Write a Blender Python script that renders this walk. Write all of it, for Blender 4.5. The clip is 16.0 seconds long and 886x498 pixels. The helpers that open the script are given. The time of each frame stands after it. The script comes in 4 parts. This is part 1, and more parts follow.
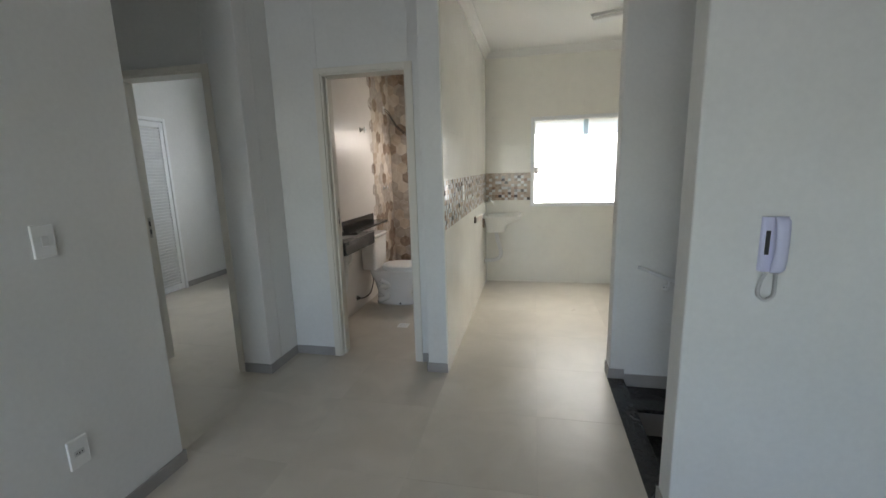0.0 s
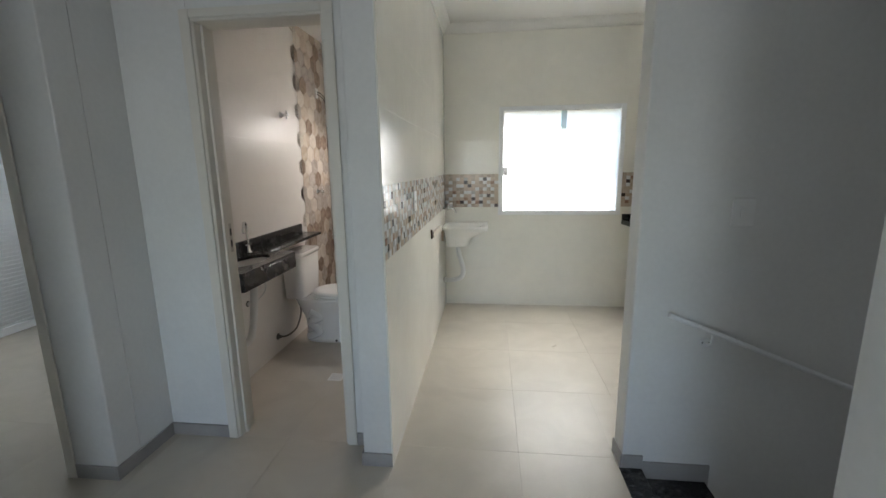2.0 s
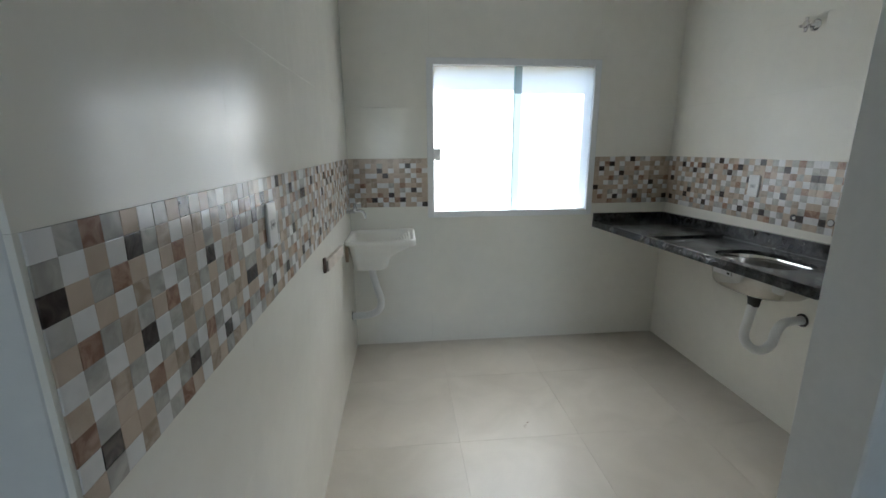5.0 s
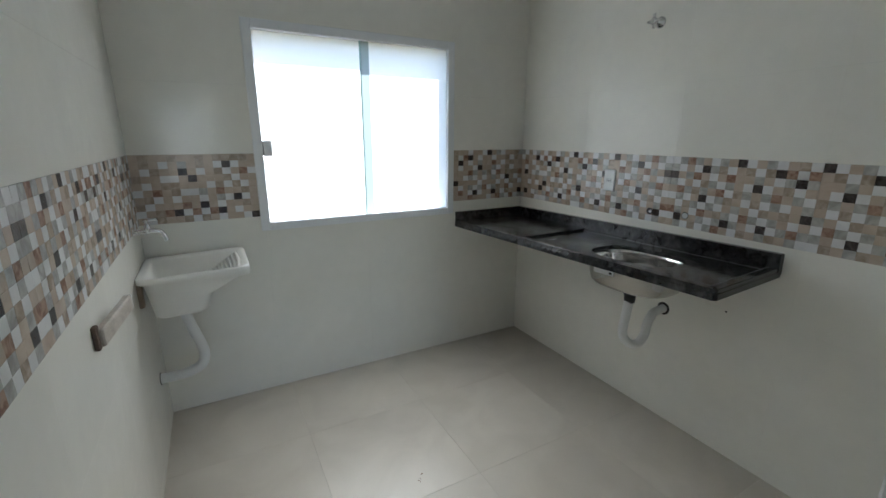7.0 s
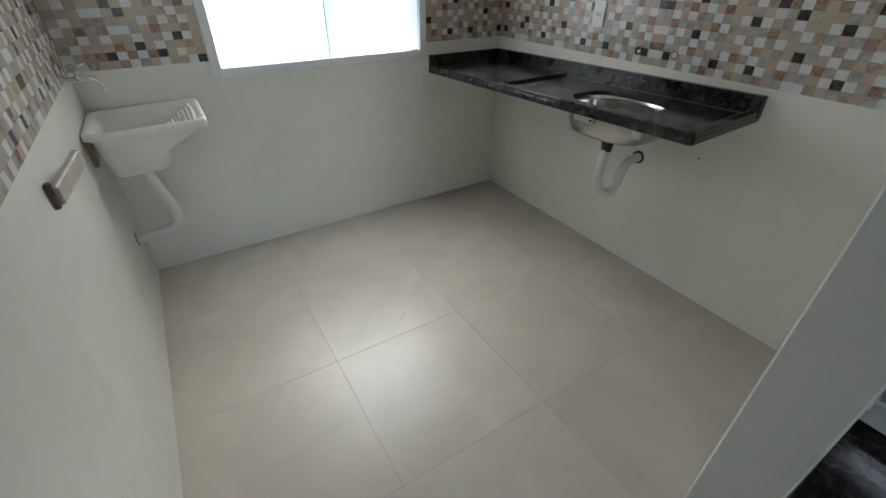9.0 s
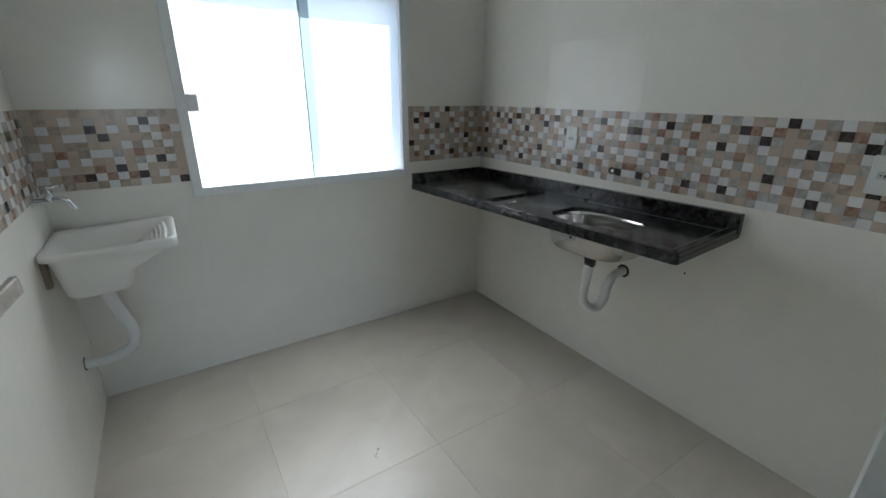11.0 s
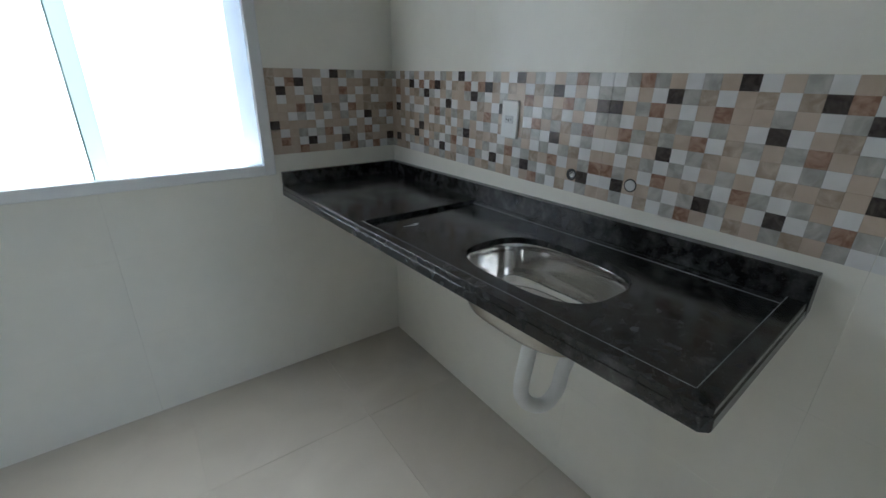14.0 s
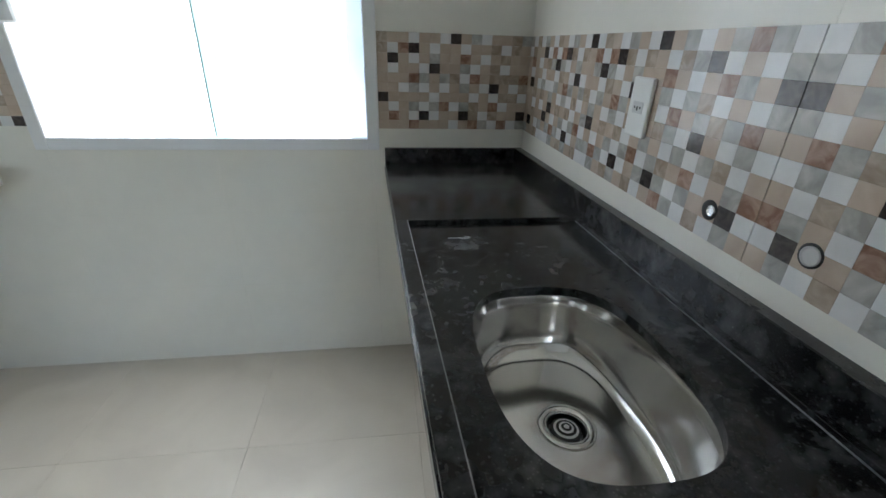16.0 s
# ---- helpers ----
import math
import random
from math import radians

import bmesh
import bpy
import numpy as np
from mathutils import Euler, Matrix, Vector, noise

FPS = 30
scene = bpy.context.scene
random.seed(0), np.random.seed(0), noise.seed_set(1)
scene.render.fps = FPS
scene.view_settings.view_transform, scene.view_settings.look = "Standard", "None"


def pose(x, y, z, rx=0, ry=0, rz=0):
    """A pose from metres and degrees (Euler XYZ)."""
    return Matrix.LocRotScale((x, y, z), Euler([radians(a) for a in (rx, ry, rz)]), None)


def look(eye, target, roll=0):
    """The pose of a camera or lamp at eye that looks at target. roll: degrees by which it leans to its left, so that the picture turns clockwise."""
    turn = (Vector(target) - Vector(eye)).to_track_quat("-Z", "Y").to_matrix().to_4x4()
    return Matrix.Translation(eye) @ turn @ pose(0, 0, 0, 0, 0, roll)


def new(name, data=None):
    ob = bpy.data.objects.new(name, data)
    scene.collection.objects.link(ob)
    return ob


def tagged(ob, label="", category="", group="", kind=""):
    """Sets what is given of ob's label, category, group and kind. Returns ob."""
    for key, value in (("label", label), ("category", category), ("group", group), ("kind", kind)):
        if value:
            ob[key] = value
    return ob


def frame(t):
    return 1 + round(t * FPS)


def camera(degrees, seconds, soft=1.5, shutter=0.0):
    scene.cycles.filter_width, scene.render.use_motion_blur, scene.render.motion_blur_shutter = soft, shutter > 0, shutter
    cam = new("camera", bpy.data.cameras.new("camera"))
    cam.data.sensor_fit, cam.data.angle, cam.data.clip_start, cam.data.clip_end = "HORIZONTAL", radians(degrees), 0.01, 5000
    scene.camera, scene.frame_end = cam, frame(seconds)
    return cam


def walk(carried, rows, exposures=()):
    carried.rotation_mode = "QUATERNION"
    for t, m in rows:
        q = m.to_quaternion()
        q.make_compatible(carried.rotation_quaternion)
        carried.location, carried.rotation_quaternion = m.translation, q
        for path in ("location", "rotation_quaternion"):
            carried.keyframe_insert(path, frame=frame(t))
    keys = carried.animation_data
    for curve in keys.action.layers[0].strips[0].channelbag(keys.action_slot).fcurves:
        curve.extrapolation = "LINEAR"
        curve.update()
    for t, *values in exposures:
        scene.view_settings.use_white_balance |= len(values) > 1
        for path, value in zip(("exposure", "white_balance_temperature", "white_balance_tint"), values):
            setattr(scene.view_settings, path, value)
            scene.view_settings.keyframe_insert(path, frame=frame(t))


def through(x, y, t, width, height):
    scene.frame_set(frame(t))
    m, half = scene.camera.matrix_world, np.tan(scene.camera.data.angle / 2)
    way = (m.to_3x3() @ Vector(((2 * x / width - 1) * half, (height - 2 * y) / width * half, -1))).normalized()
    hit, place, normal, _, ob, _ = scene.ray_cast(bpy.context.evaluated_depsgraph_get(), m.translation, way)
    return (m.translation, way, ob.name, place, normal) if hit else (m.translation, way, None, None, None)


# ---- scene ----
cam = camera(92.6, 16.0)
PATH = [
    (0, (-0.069, 0.148, 1.447), (-0.485, 2.068, 1.069), -1.6),
    (0.5, (-0.133, 0.387, 1.449), (-0.492, 2.318, 1.069), -1.3),
    (1, (-0.198, 0.631, 1.458), (-0.495, 2.571, 1.076), -1.6),
    (1.5, (-0.194, 0.878, 1.441), (-0.446, 2.826, 1.062), -1.5),
    (2, (-0.188, 1.111, 1.439), (-0.409, 3.061, 1.057), -0.8),
    (2.5, (-0.246, 1.362, 1.435), (-0.452, 3.314, 1.049), -0.7),
    (3, (-0.304, 1.606, 1.436), (-0.489, 3.556, 1.032), -1.4),
    (3.5, (-0.287, 1.859, 1.439), (-0.431, 3.808, 1.011), -1.3),
    (4, (-0.296, 2.096, 1.435), (-0.359, 4.045, 0.993), -0.4),
    (6.5, (-0.269, 2.91, 1.448), (0.479, 4.696, 0.949), -0.2),
    (7, (-0.318, 3.0, 1.452), (0.604, 4.698, 0.935), 0.2),
    (7.5, (-0.313, 3.007, 1.43), (0.592, 4.608, 0.644), -0.3),
    (8, (-0.278, 2.996, 1.403), (0.549, 4.464, 0.325), -0.7),
    (8.5, (-0.288, 2.996, 1.403), (0.555, 4.423, 0.284), -0.3),
    (9, (-0.312, 3.009, 1.417), (0.57, 4.415, 0.302), 0.4),
    (9.5, (-0.299, 2.995, 1.44), (0.657, 4.489, 0.515), 0.9),
    (10, (-0.332, 3.012, 1.449), (0.701, 4.554, 0.704), 1.4),
    (12.5, (0.207, 3.354, 1.382), (1.232, 4.937, 0.715), -0.7),
    (13, (0.324, 3.488, 1.375), (1.425, 5.003, 0.672), -2.9),
    (13.5, (0.474, 3.558, 1.363), (1.588, 5.048, 0.629), -1.7),
    (14, (0.606, 3.611, 1.347), (1.704, 5.1, 0.586), 1.1),
    (14.5, (0.736, 3.663, 1.324), (1.793, 5.169, 0.539), 1.4),
    (15, (0.865, 3.728, 1.312), (1.837, 5.277, 0.502), 1.3),
    (15.5, (0.945, 3.764, 1.312), (1.642, 5.438, 0.468), 1.4),
    (16, (1.095, 3.774, 1.322), (1.359, 5.557, 0.455), 1.9),
]
walk(cam, [(t, look(eye, target, roll)) for t, eye, target, roll in PATH],
     exposures=[(0.0, 3.57, 6350, 10), (2.0, 3.6, 6150, 10), (3.0, 3.4, 6050, 10), (4.0, 3.15, 5850, 8), (6.5, 2.9, 5620, 8), (7.0, 2.9, 5620, 8), (8.0, 3.05, 5780, 8), (9.0, 3.05, 5800, 8), (10.0, 2.95, 5650, 8), (12.5, 2.87, 5420, 8), (14.5, 3.1, 5420, 8), (16.0, 3.37, 5520, 8)])

# ---- light ----
world = bpy.data.worlds.new("sky")
scene.world = world
world.use_nodes = True
wn = world.node_tree.nodes
sky = wn.new("ShaderNodeTexSky")
sky.sky_type, sky.sun_disc = "NISHITA", False
SUN_WAY = Vector((-0.50, -1.0, -1.35)).normalized()
sky.sun_elevation = math.asin(-SUN_WAY.z)
sky.sun_rotation = math.atan2(-SUN_WAY.x, -SUN_WAY.y)
world.node_tree.links.new(sky.outputs[0], wn["Background"].inputs[0])
wn["Background"].inputs[1].default_value = 0.10
sun = new("sun", bpy.data.lights.new("sun", "SUN"))
sun.data.energy, sun.data.angle, sun.data.color = 3.2, radians(0.8), (1.0, 0.96, 0.90)
sun.matrix_world = look((6, 12, 14), Vector((6, 12, 14)) + SUN_WAY)


def area_lamp(name, eye, target, w, h, watts, colour):
    """An area lamp that stands in for daylight."""
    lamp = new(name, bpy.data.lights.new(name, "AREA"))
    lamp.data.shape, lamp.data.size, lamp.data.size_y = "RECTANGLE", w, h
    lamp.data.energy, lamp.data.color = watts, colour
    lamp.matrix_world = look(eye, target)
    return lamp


# unseen living room window is assumed; this lamp fills the hall
area_lamp("living_window_light", (-0.85, -3.34, 1.45), (-2.9, -0.5, 1.3), 1.5, 1.2, 2.9, (0.92, 0.95, 1.0))
area_lamp("bedroom_window_light", (-3.2, 5.50, 1.5), (-3.2, 4, 1.2), 1.2, 1.1, 1.1, (0.76, 0.87, 1.0))
area_lamp("bathroom_window_light", (-1.22, 5.50, 1.8), (-1.22, 4.9, 0.6), 0.36, 0.40, 1.05, (1.0, 0.88, 0.80))
# added lamp before the etched panes, for the sunlight they pass on downwards
kitchen_lamp = area_lamp("kitchen_window_light", (0.485, 5.36, 1.62), (0.30, 4.86, 0.90), 1.04, 0.24, 0.55, (1.0, 0.95, 0.87))
kitchen_lamp.data.spread = radians(96)
# added fill lamp, out of view; the stairwell has no window here
area_lamp("stairwell_window_light", (4.55, 2.45, 0.55), (0.9, 2.6, 0.9), 0.8, 1.2, 0.6, (0.96, 0.96, 1.0))


# ---- materials ----
def material(name, colour, rough=0.5, metal=0.0, mottle=0.06, scale=3.0, fine=60.0, bump=0.02, coat=0.0,
             rough_var=0.06, spec=0.5, per_piece=0.0):
    """A surface with variation at two scales: broad mottling and fine grain with relief."""
    m = bpy.data.materials.new(name)
    m.use_nodes = True
    n, l = m.node_tree.nodes, m.node_tree.links
    b = n["Principled BSDF"]
    geo = n.new("ShaderNodeNewGeometry")
    broad, grain = n.new("ShaderNodeTexNoise"), n.new("ShaderNodeTexNoise")
    broad.inputs["Scale"].default_value, broad.inputs["Detail"].default_value = scale, 4
    grain.inputs["Scale"].default_value, grain.inputs["Detail"].default_value = fine, 3
    l.new(geo.outputs["Position"], broad.inputs["Vector"])
    l.new(geo.outputs["Position"], grain.inputs["Vector"])
    add = n.new("ShaderNodeMath")
    add.operation = "MULTIPLY_ADD"
    add.inputs[1].default_value = 0.4
    l.new(grain.outputs["Fac"], add.inputs[0])
    l.new(broad.outputs["Fac"], add.inputs[2])
    ramp = n.new("ShaderNodeMapRange")
    ramp.inputs["From Min"].default_value, ramp.inputs["From Max"].default_value = 0.4, 1.0
    ramp.inputs["To Min"].default_value, ramp.inputs["To Max"].default_value = 1 - mottle, 1 + mottle
    l.new(add.outputs[0], ramp.inputs["Value"])
    value = ramp.outputs[0]
    if per_piece:
        info = n.new("ShaderNodeObjectInfo")
        pr = n.new("ShaderNodeMapRange")
        pr.inputs["To Min"].default_value, pr.inputs["To Max"].default_value = 1 - per_piece, 1 + per_piece
        l.new(info.outputs["Random"], pr.inputs["Value"])
        mul = n.new("ShaderNodeMath")
        mul.operation = "MULTIPLY"
        l.new(value, mul.inputs[0])
        l.new(pr.outputs[0], mul.inputs[1])
        value = mul.outputs[0]
    tint = n.new("ShaderNodeVectorMath")
    tint.operation = "SCALE"
    tint.inputs[0].default_value = colour
    l.new(value, tint.inputs["Scale"])
    l.new(tint.outputs[0], b.inputs["Base Color"])
    rr = n.new("ShaderNodeMapRange")
    rr.inputs["To Min"].default_value, rr.inputs["To Max"].default_value = max(0.02, rough - rough_var), min(1, rough + rough_var)
    l.new(broad.outputs["Fac"], rr.inputs["Value"])
    l.new(rr.outputs[0], b.inputs["Roughness"])
    b.inputs["Metallic"].default_value = metal
    b.inputs["Coat Weight"].default_value = coat
    b.inputs["Coat Roughness"].default_value = 0.08
    b.inputs["Specular IOR Level"].default_value = spec
    if bump:
        bp = n.new("ShaderNodeBump")
        bp.inputs["Strength"].default_value, bp.inputs["Distance"].default_value = bump, 0.01
        l.new(add.outputs[0], bp.inputs["Height"])
        l.new(bp.outputs[0], b.inputs["Normal"])
    return m


PAINT = material("white wall paint", (0.74, 0.74, 0.72), 0.62, mottle=0.07, scale=1.6, fine=45, bump=0.08)
CEIL = material("ceiling paint", (0.85, 0.84, 0.80), 0.8, mottle=0.03, scale=1.2, fine=80, bump=0.03)
WALLTILE = material("cream glazed wall tile", (0.87, 0.85, 0.775), 0.15, mottle=0.045, scale=2.2, fine=14, bump=0.10, rough_var=0.06, spec=0.24)
BATHTILE = material("cream satin bathroom tile", (0.82, 0.79, 0.75), 0.34, mottle=0.035, scale=2.2, fine=14, bump=0.06, rough_var=0.05, spec=0.16)
GROUT = material("grey grout", (0.49, 0.45, 0.385), 0.9, mottle=0.1, scale=8, fine=200, bump=0.1)
SKIRT = material("grey porcelain skirting", (0.34, 0.325, 0.31), 0.4, mottle=0.1, scale=7, fine=120, bump=0.03)
FRAMEPAINT = material("cream door frame paint", (0.72, 0.69, 0.62), 0.45, mottle=0.03, scale=5, fine=60, bump=0.04)
PVC = material("white plastic", (0.80, 0.80, 0.78), 0.35, mottle=0.02, scale=8, fine=90, bump=0.01)
ALU = material("white aluminium", (0.84, 0.85, 0.85), 0.4, mottle=0.02, scale=6, fine=90, bump=0.01)
STEEL = material("stainless steel", (0.71, 0.70, 0.68), 0.125, metal=1.0, mottle=0.05, scale=6, fine=160, bump=0.004, rough_var=0.03)
CHROME = material("chrome", (0.72, 0.72, 0.72), 0.10, metal=1.0, mottle=0.02, scale=9, fine=90, bump=0.0)
CERAMIC = material("white sanitary ceramic", (0.82, 0.81, 0.79), 0.12, mottle=0.02, scale=5, fine=60, bump=0.0, coat=0.3)
DARK = material("dark rubber", (0.03, 0.03, 0.03), 0.6, mottle=0.2, scale=20, fine=120, bump=0.02)


def stone(name, low, high, rough, scale=9.0, vein=0.5, coat=0.0, shared=0.0, spec=0.5):
    """Marbled stone or glaze: two colours mixed by a distorted noise, offset for each piece."""
    m = bpy.data.materials.new(name)
    m.use_nodes = True
    n, l = m.node_tree.nodes, m.node_tree.links
    b = n["Principled BSDF"]
    geo, info, off = n.new("ShaderNodeNewGeometry"), n.new("ShaderNodeObjectInfo"), n.new("ShaderNodeVectorMath")
    off.operation = "MULTIPLY_ADD"
    off.inputs[1].default_value = (1, 1, 1)
    rnd = n.new("ShaderNodeMath")
    rnd.operation = "MULTIPLY"
    rnd.inputs[1].default_value = shared
    l.new(info.outputs["Random"], rnd.inputs[0])
    l.new(geo.outputs["Position"], off.inputs[0])
    l.new(rnd.outputs[0], off.inputs[2])
    tex = n.new("ShaderNodeTexNoise")
    tex.inputs["Scale"].default_value, tex.inputs["Detail"].default_value, tex.inputs["Distortion"].default_value = scale, 6, vein
    l.new(off.outputs[0], tex.inputs["Vector"])
    ramp = n.new("ShaderNodeValToRGB")
    ramp.color_ramp.elements[0].position, ramp.color_ramp.elements[1].position = 0.36, 0.68
    ramp.color_ramp.elements[0].color, ramp.color_ramp.elements[1].color = (*low, 1), (*high, 1)
    l.new(tex.outputs["Fac"], ramp.inputs[0])
    l.new(ramp.outputs[0], b.inputs["Base Color"])
    fine = n.new("ShaderNodeTexNoise")
    fine.inputs["Scale"].default_value = scale * 9
    l.new(geo.outputs["Position"], fine.inputs["Vector"])
    rr = n.new("ShaderNodeMapRange")
    rr.inputs["To Min"].default_value, rr.inputs["To Max"].default_value = max(0.03, rough - 0.07), rough + 0.07
    l.new(tex.outputs["Fac"], rr.inputs["Value"])
    l.new(rr.outputs[0], b.inputs["Roughness"])
    bp = n.new("ShaderNodeBump")
    bp.inputs["Strength"].default_value, bp.inputs["Distance"].default_value = 0.03, 0.004
    l.new(fine.outputs["Fac"], bp.inputs["Height"])
    l.new(bp.outputs[0], b.inputs["Normal"])
    b.inputs["Coat Weight"].default_value = coat
    b.inputs["Specular IOR Level"].default_value = spec
    return m


def granite():
    """Black granite: dark ground, grey clouds, pale mineral flecks and dull smears of dust."""
    m = bpy.data.materials.new("black granite")
    m.use_nodes = True
    n, l = m.node_tree.nodes, m.node_tree.links
    b = n["Principled BSDF"]
    geo = n.new("ShaderNodeNewGeometry")
    cloud, fleck, dust = n.new("ShaderNodeTexNoise"), n.new("ShaderNodeTexVoronoi"), n.new("ShaderNodeTexNoise")
    cloud.inputs["Scale"].default_value, cloud.inputs["Detail"].default_value = 40, 8
    fleck.inputs["Scale"].default_value = 160
    dust.inputs["Scale"].default_value, dust.inputs["Detail"].default_value, dust.inputs["Distortion"].default_value = 7, 5, 1.2
    for t in (cloud, fleck, dust):
        l.new(geo.outputs["Position"], t.inputs["Vector"])
    r1, r2 = n.new("ShaderNodeValToRGB"), n.new("ShaderNodeValToRGB")
    r1.color_ramp.elements[0].position, r1.color_ramp.elements[1].position = 0.44, 0.80
    r1.color_ramp.elements[0].color, r1.color_ramp.elements[1].color = (0.007, 0.007, 0.008, 1), (0.060, 0.060, 0.059, 1)
    r2.color_ramp.elements[0].position, r2.color_ramp.elements[1].position = 0.03, 0.30
    r2.color_ramp.elements[0].color, r2.color_ramp.elements[1].color = (0.10, 0.098, 0.094, 1), (0, 0, 0, 1)
    l.new(cloud.outputs["Fac"], r1.inputs[0])
    l.new(fleck.outputs["Distance"], r2.inputs[0])
    add = n.new("ShaderNodeMixRGB")
    add.blend_type = "ADD"
    add.inputs[0].default_value = 0.4
    l.new(r1.outputs[0], add.inputs[1])
    l.new(r2.outputs[0], add.inputs[2])
    smear, film = n.new("ShaderNodeValToRGB"), n.new("ShaderNodeMixRGB")
    smear.color_ramp.elements[0].position, smear.color_ramp.elements[1].position = 0.48, 0.72
    smear.color_ramp.elements[0].color, smear.color_ramp.elements[1].color = (0, 0, 0, 1), (0.046, 0.046, 0.045, 1)
    film.blend_type = "ADD"
    film.inputs[0].default_value = 1.0
    l.new(dust.outputs["Fac"], smear.inputs[0])
    l.new(add.outputs[0], film.inputs[1])
    l.new(smear.outputs[0], film.inputs[2])
    # loose grit and scratches
    grit, r3, top = n.new("ShaderNodeTexVoronoi"), n.new("ShaderNodeValToRGB"), n.new("ShaderNodeMixRGB")
    grit.inputs["Scale"].default_value = 30
    r3.color_ramp.elements[0].position, r3.color_ramp.elements[1].position = 0.015, 0.05
    r3.color_ramp.elements[0].color, r3.color_ramp.elements[1].color = (0.22, 0.22, 0.21, 1), (0, 0, 0, 1)
    rub, r4, keep = n.new("ShaderNodeTexNoise"), n.new("ShaderNodeValToRGB"), n.new("ShaderNodeMixRGB")
    rub.inputs["Scale"].default_value, rub.inputs["Detail"].default_value, rub.inputs["Distortion"].default_value = 16, 3, 0.6
    r4.color_ramp.elements[0].position, r4.color_ramp.elements[1].position = 0.46, 0.60
    keep.blend_type = "MULTIPLY"
    keep.inputs[0].default_value = 1.0
    top.blend_type = "ADD"
    top.inputs[0].default_value = 1.0
    l.new(geo.outputs["Position"], grit.inputs["Vector"])
    l.new(geo.outputs["Position"], rub.inputs["Vector"])
    l.new(grit.outputs["Distance"], r3.inputs[0])
    l.new(rub.outputs["Fac"], r4.inputs[0])
    l.new(r3.outputs[0], keep.inputs[1])
    l.new(r4.outputs[0], keep.inputs[2])
    l.new(film.outputs[0], top.inputs[1])
    l.new(keep.outputs[0], top.inputs[2])
    l.new(top.outputs[0], b.inputs["Base Color"])
    rr = n.new("ShaderNodeMapRange")
    rr.inputs["From Min"].default_value, rr.inputs["From Max"].default_value = 0.35, 0.7
    rr.inputs["To Min"].default_value, rr.inputs["To Max"].default_value = 0.13, 0.27
    l.new(dust.outputs["Fac"], rr.inputs["Value"])
    l.new(rr.outputs[0], b.inputs["Roughness"])
    return m


GRANITE = granite()
FLOORTILE = stone("grey porcelain floor tile", (0.535, 0.490, 0.418), (0.60, 0.552, 0.475), 0.36, scale=3.4, vein=0.8, shared=7.0)
# for the sealant line, and for the highlight painted on the counter's rim
SEALANT_GLINT = material("grey sealant and rim highlight", (0.18, 0.18, 0.176), 0.6, mottle=0.4, scale=30, fine=200)
RISER = material("grey stair riser tile", (0.34, 0.32, 0.30), 0.4, mottle=0.05, scale=5, fine=80)
EDGE = material("green glass edge", (0.35, 0.52, 0.48), 0.15, mottle=0.05, scale=8, fine=60)
GREYPL = material("light grey plastic", (0.62, 0.62, 0.61), 0.4, mottle=0.03, scale=9, fine=90)
TANKPL = material("off-white moulded plastic", (0.88, 0.87, 0.82), 0.38, mottle=0.04, scale=7, fine=70, bump=0.03)
PVCBLUE = material("white intercom plastic", (0.66, 0.67, 0.86), 0.35, mottle=0.02, scale=8, fine=90)
WOODY = material("brown painted strip", (0.30, 0.23, 0.17), 0.7, mottle=0.15, scale=20, fine=120, bump=0.1)
BRACKET = material("stained galvanised metal", (0.52, 0.47, 0.41), 0.6, metal=0.2, mottle=0.25, scale=22, fine=120, bump=0.1)
RUSTY = material("rusted steel", (0.14, 0.10, 0.08), 0.8, metal=0.2, mottle=0.35, scale=40, fine=160, bump=0.2)
SATIN = material("satin steel", (0.55, 0.54, 0.51), 0.13, metal=1.0, mottle=0.06, scale=7, fine=140)
BRASS = material("worn strike plate metal", (0.50, 0.47, 0.42), 0.35, metal=0.9, mottle=0.15, scale=30, fine=160)
DARKMET = material("dark braided metal", (0.16, 0.15, 0.14), 0.4, metal=0.7, mottle=0.3, scale=90, fine=300, bump=0.2)
MOSMATS = [stone("beige mosaic glaze", (0.50, 0.40, 0.31), (0.60, 0.50, 0.405), 0.18, 14, 0.8, shared=3.0, spec=0.32),
           stone("grey mosaic glaze", (0.36, 0.345, 0.315), (0.56, 0.545, 0.51), 0.18, 22, 1.2, shared=3.0, spec=0.32),
           stone("white mosaic glaze", (0.72, 0.715, 0.70), (0.82, 0.815, 0.805), 0.18, 14, 0.6, shared=3.0, spec=0.32),
           stone("rust mosaic glaze", (0.24, 0.135, 0.09), (0.46, 0.32, 0.24), 0.18, 30, 1.5, shared=3.0, spec=0.32),
           stone("dark mosaic glaze", (0.035, 0.027, 0.025), (0.10, 0.080, 0.072), 0.18, 34, 1.5, shared=3.0, spec=0.32),
           stone("tan mosaic glaze", (0.34, 0.27, 0.20), (0.54, 0.45, 0.36), 0.18, 26, 1.4, shared=3.0, spec=0.32)]
HEXMATS = [stone("pale hexagon glaze", (0.62, 0.55, 0.47), (0.74, 0.68, 0.60), 0.22, 9, 1.2, shared=3.0),
           stone("brown hexagon glaze", (0.25, 0.185, 0.14), (0.42, 0.34, 0.27), 0.22, 10, 1.6, shared=3.0),
           stone("grey hexagon glaze", (0.40, 0.35, 0.30), (0.56, 0.50, 0.44), 0.22, 10, 1.4, shared=3.0),
           stone("sand hexagon glaze", (0.52, 0.43, 0.34), (0.66, 0.58, 0.49), 0.22, 9, 1.2, shared=3.0)]


